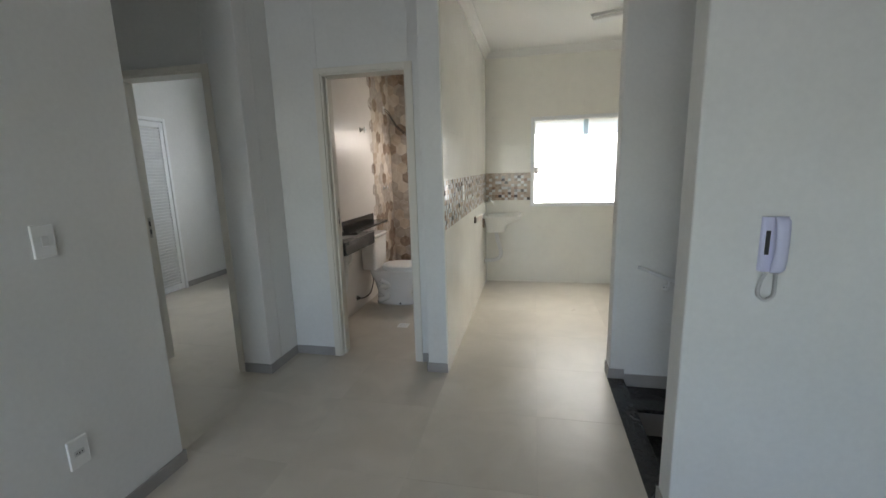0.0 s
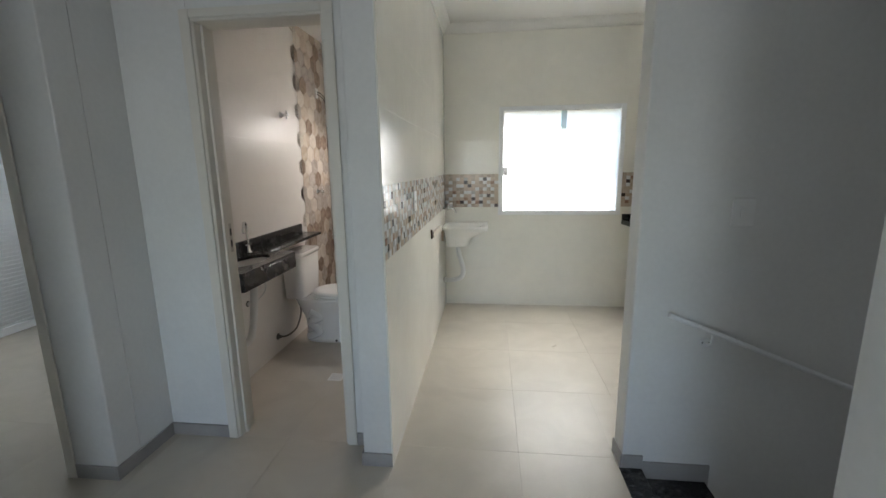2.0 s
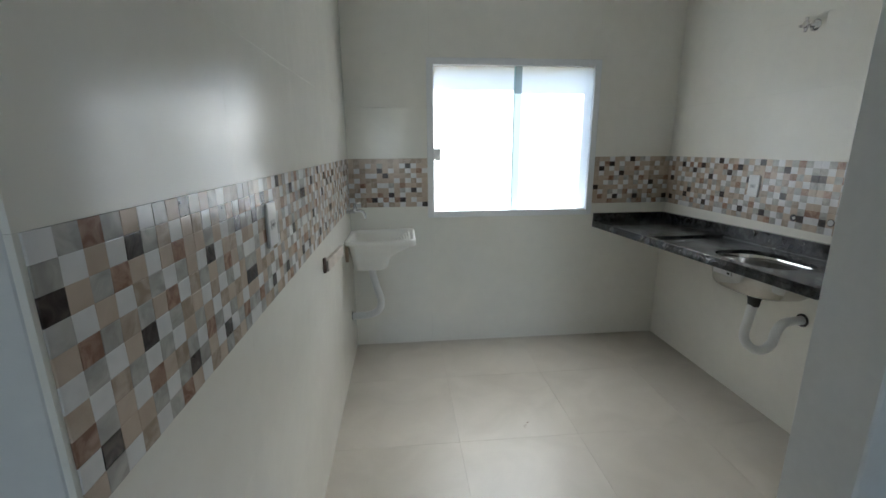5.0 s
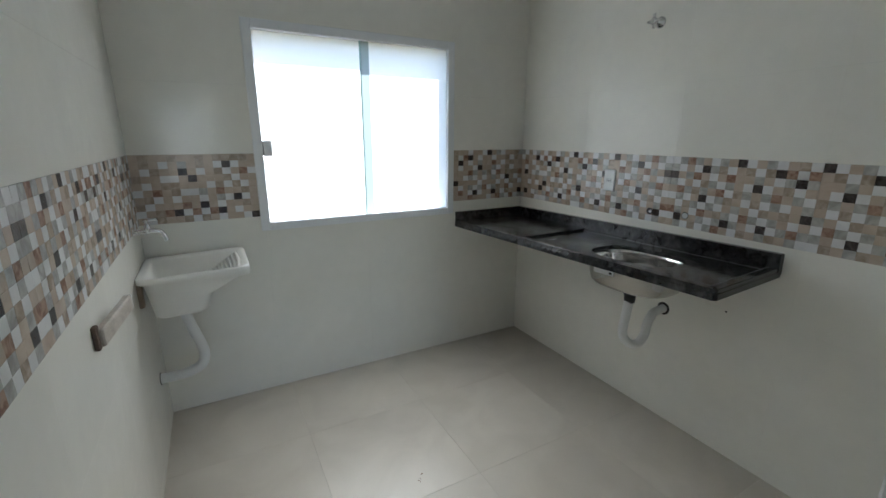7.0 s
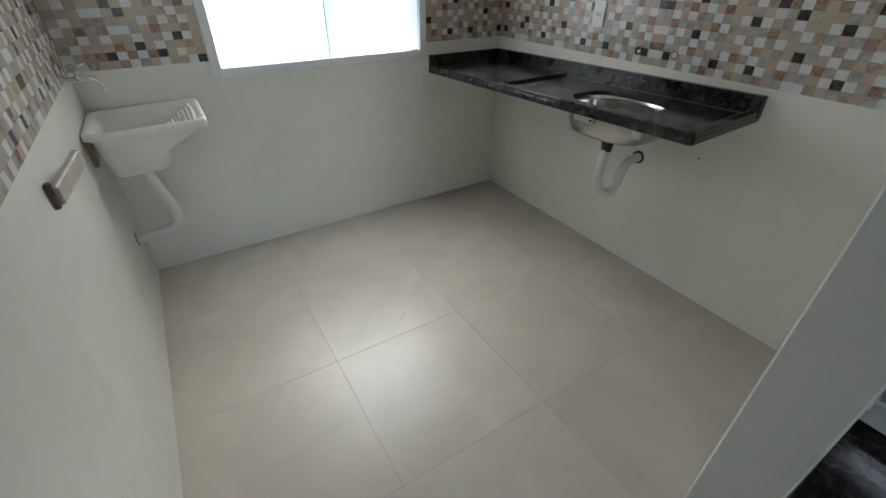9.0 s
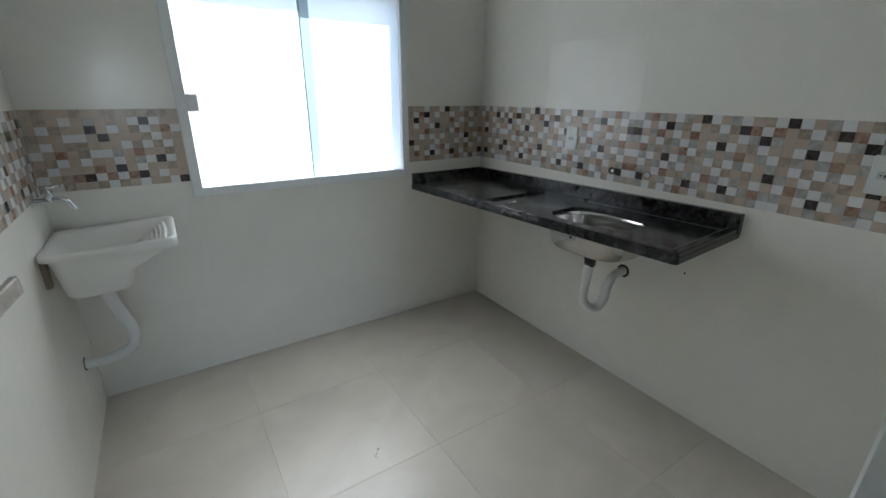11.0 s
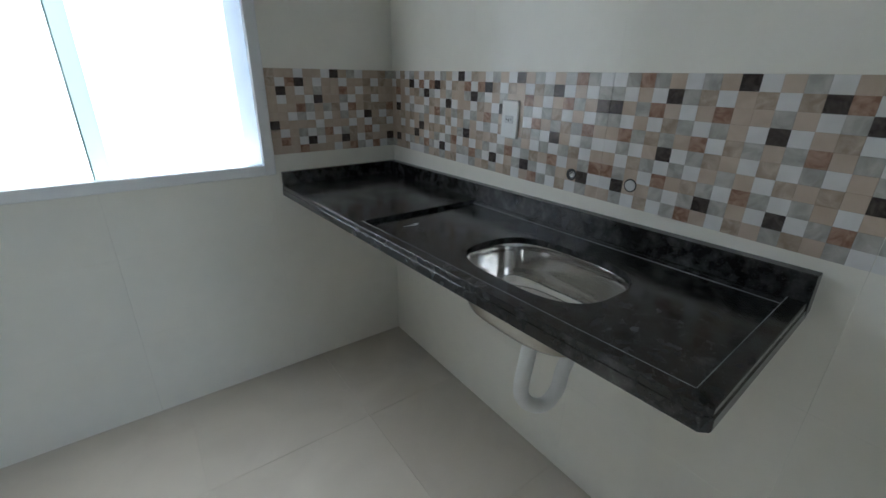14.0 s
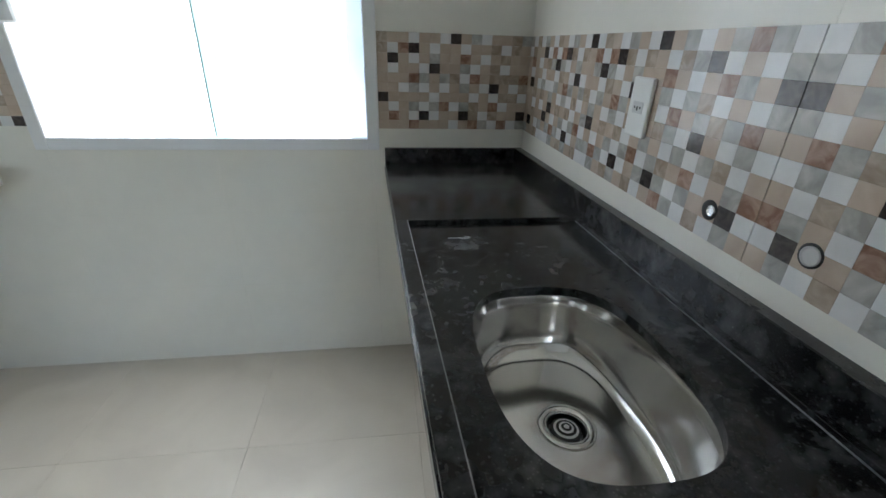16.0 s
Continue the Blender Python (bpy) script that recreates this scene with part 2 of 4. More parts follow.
def frosted_glass(low, high, through):
    """Glass whose inner face is etched: it passes daylight on diffusely."""
    m = bpy.data.materials.new("frosted glass")
    m.use_nodes = True
    n, l = m.node_tree.nodes, m.node_tree.links
    n.remove(n["Principled BSDF"])
    tr, gl, mix = n.new("ShaderNodeBsdfTranslucent"), n.new("ShaderNodeBsdfGlossy"), n.new("ShaderNodeMixShader")
    tex = n.new("ShaderNodeTexNoise")
    tex.inputs["Scale"].default_value = 2.0
    ramp = n.new("ShaderNodeMixRGB")
    ramp.inputs[1].default_value, ramp.inputs[2].default_value = (*low, 1), (*high, 1)
    l.new(tex.outputs["Fac"], ramp.inputs[0])
    l.new(ramp.outputs[0], tr.inputs["Color"])
    gl.inputs["Roughness"].default_value = 0.35
    mix.inputs[0].default_value = 0.05
    # part of the light goes on forwards, spread by the etched face
    fwd, both = n.new("ShaderNodeBsdfRefraction"), n.new("ShaderNodeMixShader")
    fwd.inputs["Color"].default_value = (*through, 1)
    fwd.inputs["Roughness"].default_value, fwd.inputs["IOR"].default_value = 1.0, 0.52
    both.inputs[0].default_value = 0.42
    l.new(tr.outputs[0], both.inputs[1])
    l.new(fwd.outputs[0], both.inputs[2])
    l.new(both.outputs[0], mix.inputs[1])
    l.new(gl.outputs[0], mix.inputs[2])
    l.new(mix.outputs[0], n["Material Output"].inputs[0])
    return m


def clear_glass():
    m = bpy.data.materials.new("clear glass face")
    m.use_nodes = True
    n, l = m.node_tree.nodes, m.node_tree.links
    n.remove(n["Principled BSDF"])
    tr, gl, mix = n.new("ShaderNodeBsdfTransparent"), n.new("ShaderNodeBsdfGlossy"), n.new("ShaderNodeMixShader")
    gl.inputs["Roughness"].default_value = 0.03
    tr.inputs["Color"].default_value = (0.975, 0.98, 0.97, 1)
    mix.inputs[0].default_value = 0.06
    l.new(tr.outputs[0], mix.inputs[1])
    l.new(gl.outputs[0], mix.inputs[2])
    l.new(mix.outputs[0], n["Material Output"].inputs[0])
    return m


FROST, CLEAR = frosted_glass((0.75, 0.73, 0.685), (0.78, 0.76, 0.715), (0.75, 0.73, 0.685)), clear_glass()
AQUA = frosted_glass((0.23, 0.27, 0.262), (0.24, 0.28, 0.272), (0.23, 0.265, 0.257))


# ---- mesh helpers ----
def box(bm, x0, x1, y0, y1, z0, z1, bevel=0.0, seg=1, m=None, mi=0):
    """A box with softened edges, added to bm."""
    r = bmesh.ops.create_cube(bm, size=1.0)
    vs = r["verts"]
    for v in vs:
        v.co = Vector(((x0 + x1) / 2 + v.co.x * (x1 - x0), (y0 + y1) / 2 + v.co.y * (y1 - y0), (z0 + z1) / 2 + v.co.z * (z1 - z0)))
    fs = {f for v in vs for f in v.link_faces}
    if bevel:
        es = list({e for v in vs for e in v.link_edges})
        r = bmesh.ops.bevel(bm, geom=es, offset=bevel, segments=seg, affect="EDGES", profile=0.5)
        vs = [v for v in r["verts"]]
        fs |= set(r["faces"])
    fs = [f for f in fs if f.is_valid]
    allv = list({v for f in fs for v in f.verts})
    if m is not None:
        bmesh.ops.transform(bm, matrix=m, verts=allv)
    for f in fs:
        f.material_index = mi
    return allv


def tube(bm, pts, r, seg=12, ridges=0.0):
    """A round pipe along pts; ridges: how far every second ring swells."""
    pts = [Vector(p) for p in pts]
    rings = []
    side = None
    for i, p in enumerate(pts):
        d = (pts[min(i + 1, len(pts) - 1)] - pts[max(i - 1, 0)]).normalized()
        if side is None:
            side = d.orthogonal().normalized()
        side = (side - d * side.dot(d)).normalized()
        up = d.cross(side)
        rr = r + (ridges if i % 2 else 0)
        rings.append([bm.verts.new(p + rr * (math.cos(a) * side + math.sin(a) * up)) for a in (2 * math.pi * k / seg for k in range(seg))])
    for a, b in zip(rings, rings[1:]):
        for k in range(seg):
            bm.faces.new((a[k], a[(k + 1) % seg], b[(k + 1) % seg], b[k])).smooth = True
    bm.faces.new(rings[0][::-1])
    bm.faces.new(rings[-1])


def smooth_path(pts, n=8):
    """Points along a soft curve through pts."""
    pts = [Vector(p) for p in pts]
    out = []
    for i in range(len(pts) - 1):
        p0, p1, p2, p3 = pts[max(i - 1, 0)], pts[i], pts[i + 1], pts[min(i + 2, len(pts) - 1)]
        for k in range(n):
            t = k / n
            out.append(0.5 * (2 * p1 + (p2 - p0) * t + (2 * p0 - 5 * p1 + 4 * p2 - p3) * t * t + (3 * p1 - p0 - 3 * p2 + p3) * t ** 3))
    return out + [pts[-1]]


def lathe(bm, profile, m=None, seg=20):
    """A turned shape: (radius, height) pairs round z."""
    rings, made = [], []
    for r, z in profile:
        ring = [bm.verts.new((r * math.cos(2 * math.pi * k / seg), r * math.sin(2 * math.pi * k / seg), z)) for k in range(seg)]
        rings.append(ring)
        made += ring
    for a, b in zip(rings, rings[1:]):
        for k in range(seg):
            bm.faces.new((a[k], a[(k + 1) % seg], b[(k + 1) % seg], b[k])).smooth = True
    bm.faces.new(rings[0][::-1])
    bm.faces.new(rings[-1])
    if m is not None:
        bmesh.ops.transform(bm, matrix=m, verts=made)
    return made


def loft(bm, loops, cap_start=True, cap_end=True, smooth=True):
    """Skin over closed loops with the same number of points."""
    rings = [[bm.verts.new(p) for p in loop] for loop in loops]
    n = len(rings[0])
    for a, b in zip(rings, rings[1:]):
        for k in range(n):
            bm.faces.new((a[k], a[(k + 1) % n], b[(k + 1) % n], b[k])).smooth = smooth
    if cap_start:
        bm.faces.new(rings[0][::-1])
    if cap_end:
        bm.faces.new(rings[-1])
    return rings


def finish(name, bm, *mats):
    bmesh.ops.recalc_face_normals(bm, faces=bm.faces[:])
    me = bpy.data.meshes.new(name)
    bm.to_mesh(me)
    bm.free()
    for m in mats:
        me.materials.append(m)
    return new(name, me)


def part(name, bm, mats, parent, label=""):
    ob = finish(name, bm, *(mats if isinstance(mats, (list, tuple)) else (mats,)))
    ob.parent = parent
    return tagged(ob, label) if label else ob


def thing(name, label, category, group="", at=(0, 0, 0)):
    ob = new(name)
    ob.empty_display_size = 0.05
    return tagged(ob, label, category, group)


def structure(name, bm, mats, label, category):
    ob = finish(name, bm, *(mats if isinstance(mats, (list, tuple)) else (mats,)))
    return tagged(ob, label, category, kind="structure")


def boxes(*rows, bevel=0.0, m=None):
    bm = bmesh.new()
    for r in rows:
        box(bm, *r, bevel=bevel, m=m)
    return bm


# ---- plan ----
NY, EX, WX = 5.44, 1.647, -0.65         # kitchen north, east and west faces
TOP = 2.75                              # ceiling
WIN = (-0.075, 1.045, 0.985, 1.965)     # window opening
B = -3.4                                # south end of the living room
SKIN = 0.008                            # thickness of wall tiles
STAIR_S, STAIR_N = 1.905, 3.005         # stairwell faces

MORTAR = material("mortar bed", (0.80, 0.79, 0.735), 0.9, mottle=0.08, scale=9, fine=150, bump=0.1)
y = NY + SKIN
# openings for the kitchen's window and the bathroom's small one
structure("wall_north", boxes((-2.05, -1.43, y, NY + 0.15, 0, TOP), (-1.03, WIN[0], y, NY + 0.15, 0, TOP), (-1.43, -1.03, y, NY + 0.15, 0, 1.62),
          (-1.43, -1.03, y, NY + 0.15, 2.06, TOP), (WIN[1], 1.80, y, NY + 0.15, 0, TOP),
          (WIN[0], WIN[1], y, NY + 0.15, 0, WIN[2]), (WIN[0], WIN[1], y, NY + 0.15, WIN[3], TOP)),
          MORTAR, "cream glazed tile wall with a window and mosaic band", "wall")
structure("wall_east", boxes((EX + SKIN, EX + 0.15, 3.135, y, 0, TOP)), MORTAR, "cream glazed tile wall with a mosaic band", "wall")
structure("wall_west", boxes((-0.795, WX - SKIN, 2.905, y, 0, TOP), bevel=0.003), PAINT, "white painted partition end, tiled on its kitchen side", "wall")
structure("wall_stairs_north", boxes((0.452, 4.6, STAIR_N, 3.135, -3.0, TOP), bevel=0.004), PAINT, "white painted wall beside the stairs", "wall")
structure("wall_stairs_south", boxes((0.475, 4.6, 1.77, STAIR_S, -3.0, TOP), bevel=0.004), PAINT, "white painted wall end beside the stairs", "wall")
structure("wall_stairs_east", boxes((4.6, 4.74, 1.77, 3.135, -3.0, TOP)), PAINT, "white painted stairwell end wall", "wall")
structure("wall_living_east", boxes((2.60, 2.74, B, 1.77, 0, TOP)), PAINT, "plain white painted living room wall", "wall")
structure("wall_living_west", boxes((-1.94, -1.80, B, 1.75, 0, TOP), bevel=0.004), PAINT, "white painted wall with a switch", "wall")
# the opening is out of view and assumed, to go with the hall's fill lamp
structure("wall_living_south", boxes((-1.94, -1.75, B - 0.14, B, 0, TOP), (0.05, 2.74, B - 0.14, B, 0, TOP),
          (-1.75, 0.05, B - 0.14, B, 0, 0.80), (-1.75, 0.05, B - 0.14, B, 2.10, TOP)), PAINT, "white painted wall with an unseen, assumed window opening", "wall")
structure("wall_alcove_south", boxes((-3.14, -1.94, 1.61, 1.75, 0, TOP)), PAINT, "white painted corridor wall", "wall")
structure("wall_alcove_west", boxes((-3.14, -3.00, 1.75, 2.695, 0, TOP)), PAINT, "white painted corridor end wall", "wall")
structure("wall_bedroom_south", boxes((-4.64, -2.935, 2.695, 2.835, 0, TOP), (-2.17, -1.93, 2.695, 2.835, 0, TOP),
          (-2.935, -2.17, 2.695, 2.835, 2.135, TOP), bevel=0.004), PAINT, "white painted wall round the bedroom door", "wall")
structure("wall_bedroom_east", boxes((-2.05, -1.93, 2.835, y, 0, TOP)), PAINT, "white painted bedroom wall", "wall")
structure("wall_bedroom_west", boxes((-4.64, -4.50, 2.835, 5.58, 0, TOP)), PAINT, "white painted bedroom wall with a louvred door", "wall")
structure("wall_bedroom_north", boxes((-4.64, -3.60, NY, NY + 0.14, 0, TOP), (-2.80, -2.05, NY, NY + 0.14, 0, TOP), (-3.60, -2.80, NY, NY + 0.14, 0, 1.2),
          (-3.60, -2.80, NY, NY + 0.14, 2.1, TOP)), PAINT, "white painted bedroom wall with a window opening", "wall")
structure("wall_bathroom_south", boxes((-1.93, -1.565, 3.055, 3.19, 0, TOP), (-0.905, -0.795, 3.055, 3.19, 0, TOP),
          (-1.565, -0.905, 3.055, 3.19, 2.135, TOP), bevel=0.003), PAINT, "white painted wall round the bathroom door", "wall")
structure("wall_bathroom_west", boxes((-1.93, -1.86 - SKIN, 3.19, y, 0, TOP)), MORTAR, "bathroom wall with cream and hexagon tiles", "wall")
structure("wall_bathroom_east", boxes((-0.81, -0.80, 3.19, y, 0, TOP)), BATHTILE, "cream glazed bathroom wall", "wall")
structure("ceiling", boxes((-4.64, 1.80, 1.77, NY + 0.15, TOP, TOP + 0.12), (-3.14, 2.74, B - 0.14, 1.77, TOP, TOP + 0.12),
          (1.80, 4.74, 1.77, 3.135, TOP, TOP + 0.12)), CEIL, "plain white painted ceiling", "ceiling")
structure("ceiling_bathroom", boxes((-1.86, -0.81, 3.19, NY, 2.65, 2.70)), CEIL, "lowered white plaster bathroom ceiling", "ceiling")
structure("floor", boxes((-4.64, 0.44, B - 0.14, 5.58, -0.2, -0.006), (0.44, 1.8, 3.135, 5.58, -0.2, -0.006), (0.44, 2.74, B - 0.14, 1.77, -0.2, -0.006)),
          GROUT, "grey porcelain tile floor with thin joints", "floor")
structure("floor_lower", boxes((0.3, 4.7, 1.77, 3.135, -3.1, -3.0)), GROUT, "grey lower landing floor", "floor")


def frosted_panes(name, x0, x1, z0, z1):
    """A plain frosted window in one of the rooms beside the kitchen."""
    w = tagged(new(name), "white-framed window with frosted glass", "window", kind="structure")
    bm = boxes((x0, x1, NY + 0.09, NY + 0.098, z0, z1))
    for f in bm.faces:
        f.material_index = 0 if f.calc_center_median().y < NY + 0.091 else 1
    part("pane", bm, [FROST, CLEAR], w)


frosted_panes("window_2", -3.60, -2.80, 1.2, 2.1)
frosted_panes("window_3", -1.43, -1.03, 1.62, 2.06)


# ---- wall tiles ----
def tile_panels(wall, axis, face, sign, u0, u1, z0, z1, du, dz, hole=None, mat=None, uo=0.0, zo=0.04, name="tile"):
    """Glazed tiles on a wall: axis 'y' faces along y at `face`, their backs towards sign; u runs along the wall."""
    owner = bpy.data.objects[wall]
    us = sorted({u0, u1, *[uo + k * du for k in range(-20, 20) if u0 + 0.004 < uo + k * du < u1 - 0.004]})
    zs = sorted({z0, z1, *[zo + k * dz for k in range(-3, 14) if z0 + 0.004 < zo + k * dz < z1 - 0.004]})
    g = 0.0001
    for a, b in zip(us, us[1:]):
        for c, d in zip(zs, zs[1:]):
            cells = [(a, b, c, d)]
            if hole and a < hole[1] and b > hole[0] and c < hole[3] and d > hole[2]:
                cells = []
                if a < hole[0]:
                    cells.append((a, hole[0], c, d))
                if b > hole[1]:
                    cells.append((hole[1], b, c, d))
                m0, m1 = max(a, hole[0]), min(b, hole[1])
                if c < hole[2]:
                    cells.append((m0, m1, c, hole[2]))
                if d > hole[3]:
                    cells.append((m0, m1, hole[3], d))
            for p, q, r, s in cells:
                t0, t1 = sorted((face, face + sign * SKIN))
                w = (p + g, q - g, t0, t1, r + g, s - g) if axis == "y" else (t0, t1, p + g, q - g, r + g, s - g)
                part(name, boxes(w, bevel=0.0002), mat or WALLTILE, owner)


HOLE = (WIN[0], WIN[1], WIN[2], WIN[3])
tile_panels("wall_north", "y", NY, 1, WX, EX, 0.0, TOP, 0.575, 0.33, HOLE, uo=1.06)
tile_panels("wall_east", "x", EX, 1, 3.135, NY, 0.0, TOP, 0.575, 0.33, uo=4.29)
tile_panels("wall_west", "x", WX, -1, 2.905, NY, 0.0, TOP, 0.575, 0.33, uo=3.45)
tile_panels("wall_bathroom_west", "x", -1.86, -1, 3.19, 4.80, 0.0, 2.65, 0.575, 0.33, uo=4.8, zo=0.0, mat=BATHTILE)


# ---- kitchen window ----
def kitchen_window():
    x0, x1, z0, z1 = WIN
    w = tagged(new("window_1"), "white-framed sliding window with frosted glass panes", "window", kind="structure")
    y = NY
    for nm, r in (("window_frame", (x0 - 0.035, x0 + 0.010, y - 0.010, y + 0.06, z0 - 0.035, z1 + 0.035)),
                  ("window_frame", (x1 - 0.010, x1 + 0.035, y - 0.010, y + 0.06, z0 - 0.035, z1 + 0.035)),
                  ("window_frame", (x0 + 0.010, x1 - 0.010, y - 0.010, y + 0.06, z1 - 0.010, z1 + 0.035)),
                  ("window_sill", (x0 + 0.010, x1 - 0.010, y - 0.010, y + 0.06, z0 - 0.035, z0 + 0.008))):
        part(nm, boxes(r, bevel=0.003), ALU, w)
    mid = 0.49
    for a, b, yy, etched, name in ((x0 + 0.010, mid, y + 0.030, FROST, "pane"), (mid + 0.048, x1 - 0.010, y + 0.014, FROST, "pane"), (mid, mid + 0.0478, y + 0.014, AQUA, "pane_overlap")):
        bm = boxes((a, b, yy, yy + 0.008, z0 + 0.008, z1 - 0.010))
        for f in bm.faces:
            f.material_index = 0 if f.calc_center_median().y < yy + 0.001 else 1
        part(name, bm, [etched, CLEAR], w)
    part("pane_edge", boxes((mid - 0.005, mid, y + 0.012, y + 0.0225, z0 + 0.008, z1 - 0.010)), EDGE, w, "green-tinted polished glass edge")
    part("latch", boxes((x0 + 0.010, x0 + 0.056, y - 0.020, y + 0.014, 1.345, 1.425), bevel=0.006, ), ALU, w, "white plastic latch")


kitchen_window()

# plaster crown round the kitchen ceiling
bm = bmesh.new()
prof = [(0.0, 2.675), (0.012, 2.680), (0.020, 2.700), (0.045, 2.730), (0.070, 2.742), (0.075, TOP)]
for (a, za), (b, zb) in zip(prof, prof[1:]):
    x0, x1, y0, y1 = WX, EX, 3.135, NY
    ra = [bm.verts.new(p) for p in ((x0 + a, y0 - 0.23, za), (x0 + a, y1 - a, za), (x1 - a, y1 - a, za), (x1 - a, y0, za))]
    rb = [bm.verts.new(p) for p in ((x0 + b, y0 - 0.23, zb), (x0 + b, y1 - b, zb), (x1 - b, y1 - b, zb), (x1 - b, y0, zb))]
    for k in range(3):
        bm.faces.new((ra[k], ra[k + 1], rb[k + 1], rb[k]))
structure("trim", bm, CEIL, "white plaster crown moulding along the ceiling", "moulding")


# ---- kitchen counter ----
LEAN_C = Matrix.Translation((0, NY, 0.90)) @ pose(0, 0, 0, -1.6) @ Matrix.Translation((0, -NY, -0.90))
BOWL = (1.364, 4.228, 0.141, 0.203)


def bowl_loop(scale=1.0, z=0.0, n=96, grow=0.0):
    """A rounded oblong round the bowl's middle."""
    cx, cy, a, b = BOWL
    out = []
    for k in range(n):
        t = 2 * math.pi * k / n
        c, s = math.cos(t), math.sin(t)
        e = 2 / 2.9
        out.append(Vector((cx + (a * scale + grow) * math.copysign(abs(c) ** e, c), cy + (b * scale + grow) * math.copysign(abs(s) ** e, s), z)))
    return out


def holed_slab(inner, cx, cy, x0, x1, y0, y1, z0, z1, cut=0.0):
    """A slab with an opening, the loop `inner` round (cx, cy), cut through it."""
    bm = bmesh.new()
    n = len(inner)

    def outward(p):
        d = p - Vector((cx, cy, 0))
        k = min(((x1 - cx) if d.x > 0 else (x0 - cx)) / d.x if abs(d.x) > 1e-6 else 9e9, ((y1 - cy) if d.y > 0 else (y0 - cy)) / d.y if abs(d.y) > 1e-6 else 9e9)
        q = Vector((cx + d.x * k, cy + d.y * k, 0))
        if cut and (q.x - x0) + (q.y - y0) < cut:
            k = (x0 + y0 + cut - cx - cy) / (d.x + d.y)
            q = Vector((cx + d.x * k, cy + d.y * k, 0))
        return q

    outer = [outward(p) for p in inner]
    # the corners themselves
    for c in (((x0 + cut, y0), (x0, y0 + cut)) if cut else ((x0, y0),)) + ((x1, y0), (x1, y1), (x0, y1)):
        best = min(range(n), key=lambda k: (outer[k] - Vector((c[0], c[1], 0))).length)
        outer[best] = Vector((c[0], c[1], 0))
    rows = []
    for loop, z in ((inner, z1), (outer, z1), (outer, z0), (inner, z0)):
        rows.append([bm.verts.new((p.x, p.y, z)) for p in loop])
    for a, b in ((0, 1), (1, 2), (2, 3), (3, 0)):
        for k in range(n):
            bm.faces.new((rows[a][k], rows[a][(k + 1) % n], rows[b][(k + 1) % n], rows[b][k]))
    return bm


def kitchen_counter():
    c = thing("kitchen_counter", "black granite kitchen counter with a raised rim, fixed to the wall", "counter")
    x0, x1, y0, y1, zt = 1.097, EX, 3.774, NY, 0.900
    lo = zt - 0.012
    ys = 4.775
    CUT = 0.012
    diag = Matrix.Translation((x0 + CUT / 2, y0 + CUT / 2, 0)) @ pose(0, 0, 0, 0, 0, 135)
    half = CUT * 0.7071
    part("slab", holed_slab(bowl_loop(), BOWL[0], BOWL[1], x0 + 0.002, x1, y0 + 0.002, ys + 0.004, lo - 0.018, lo, CUT), GRANITE, c, "recessed wet area of polished granite")
    part("slab", boxes((x0 + 0.002, x1, ys, y1, lo - 0.018, zt), bevel=0.0015), GRANITE, c)
    part("rim", boxes((x0 + 0.002, x0 + 0.034, y0 + CUT, ys, lo - 0.004, zt), bevel=0.001), GRANITE, c)
    part("rim", boxes((-half, half, -0.036, -0.002, lo - 0.004, zt), bevel=0.001, m=diag), GRANITE, c)
    part("rim", boxes((x0 + CUT, x1 - 0.030, y0 + 0.002, y0 + 0.036, lo - 0.004, zt), bevel=0.002), GRANITE, c)
    part("rim", boxes((x1 - 0.046, x1 - 0.0302, y0 + 0.037, ys - 0.001, lo - 0.004, zt - 0.003), bevel=0.001), GRANITE, c)
    part("splashback", boxes((x1 - 0.030, x1, y0 - 0.002, y1, lo - 0.018, zt + 0.058), bevel=0.002), GRANITE, c)
    part("splashback", boxes((x0 + 0.003, x1 - 0.030, y1 - 0.022, y1, zt + 0.0005, zt + 0.058), bevel=0.002), GRANITE, c)
    part("apron", boxes((-half, half, -0.02, 0.0, zt - 0.042, lo - 0.0045), bevel=0.001, m=diag), GRANITE, c)
    part("apron", boxes((x0, x0 + 0.02, y0 + CUT, y1, zt - 0.042, lo - 0.0045), bevel=0.001), GRANITE, c)
    part("apron", boxes((x0 + CUT, x1, y0, y0 + 0.02, zt - 0.042, lo - 0.0045), bevel=0.002), GRANITE, c)
    for r in ((x1 - 0.0485, x1 - 0.046, y0 + 0.036, ys, lo, lo + 0.001),):
        part("sealant", boxes(r), SEALANT_GLINT, c, "thin grey sealant and rim highlight line")
    # pale strips paint the highlight along the rim's inner top edges
    for r in ((x0 + 0.0318, x0 + 0.0336, y0 + 0.036, ys, zt + 0.0001, zt + 0.0006), (x0 + 0.0336, x1 - 0.032, y0 + 0.034, y0 + 0.0356, zt + 0.0001, zt + 0.0006)):
        part("worn_edge", boxes(r), SEALANT_GLINT, c, "pale strip for the highlight on the raised rim's arris")
    # the front runs out of square: the slab is 5 cm shallower at its free end
    for ob in c.children:
        for v in ob.data.vertices:
            v.co.x += 0.050 * (y1 - v.co.y) / (y1 - y0) * min(1.0, max(0.0, (1.215 - v.co.x) / 0.07))
            if v.co.y < y0 + 0.1 and v.co.x < x1 - 0.031:
                v.co.y -= 0.032 * (x1 - v.co.x) / (x1 - x0)
    c.matrix_world = LEAN_C
    # under-mounted bowl
    s = thing("sink", "stainless steel sink bowl set under the granite counter", "sink")
    bm = bmesh.new()
    zb = lo - 0.018
    dx, dy, zd = BOWL[0] + 0.012, BOWL[1] + 0.012, zb - 0.1335

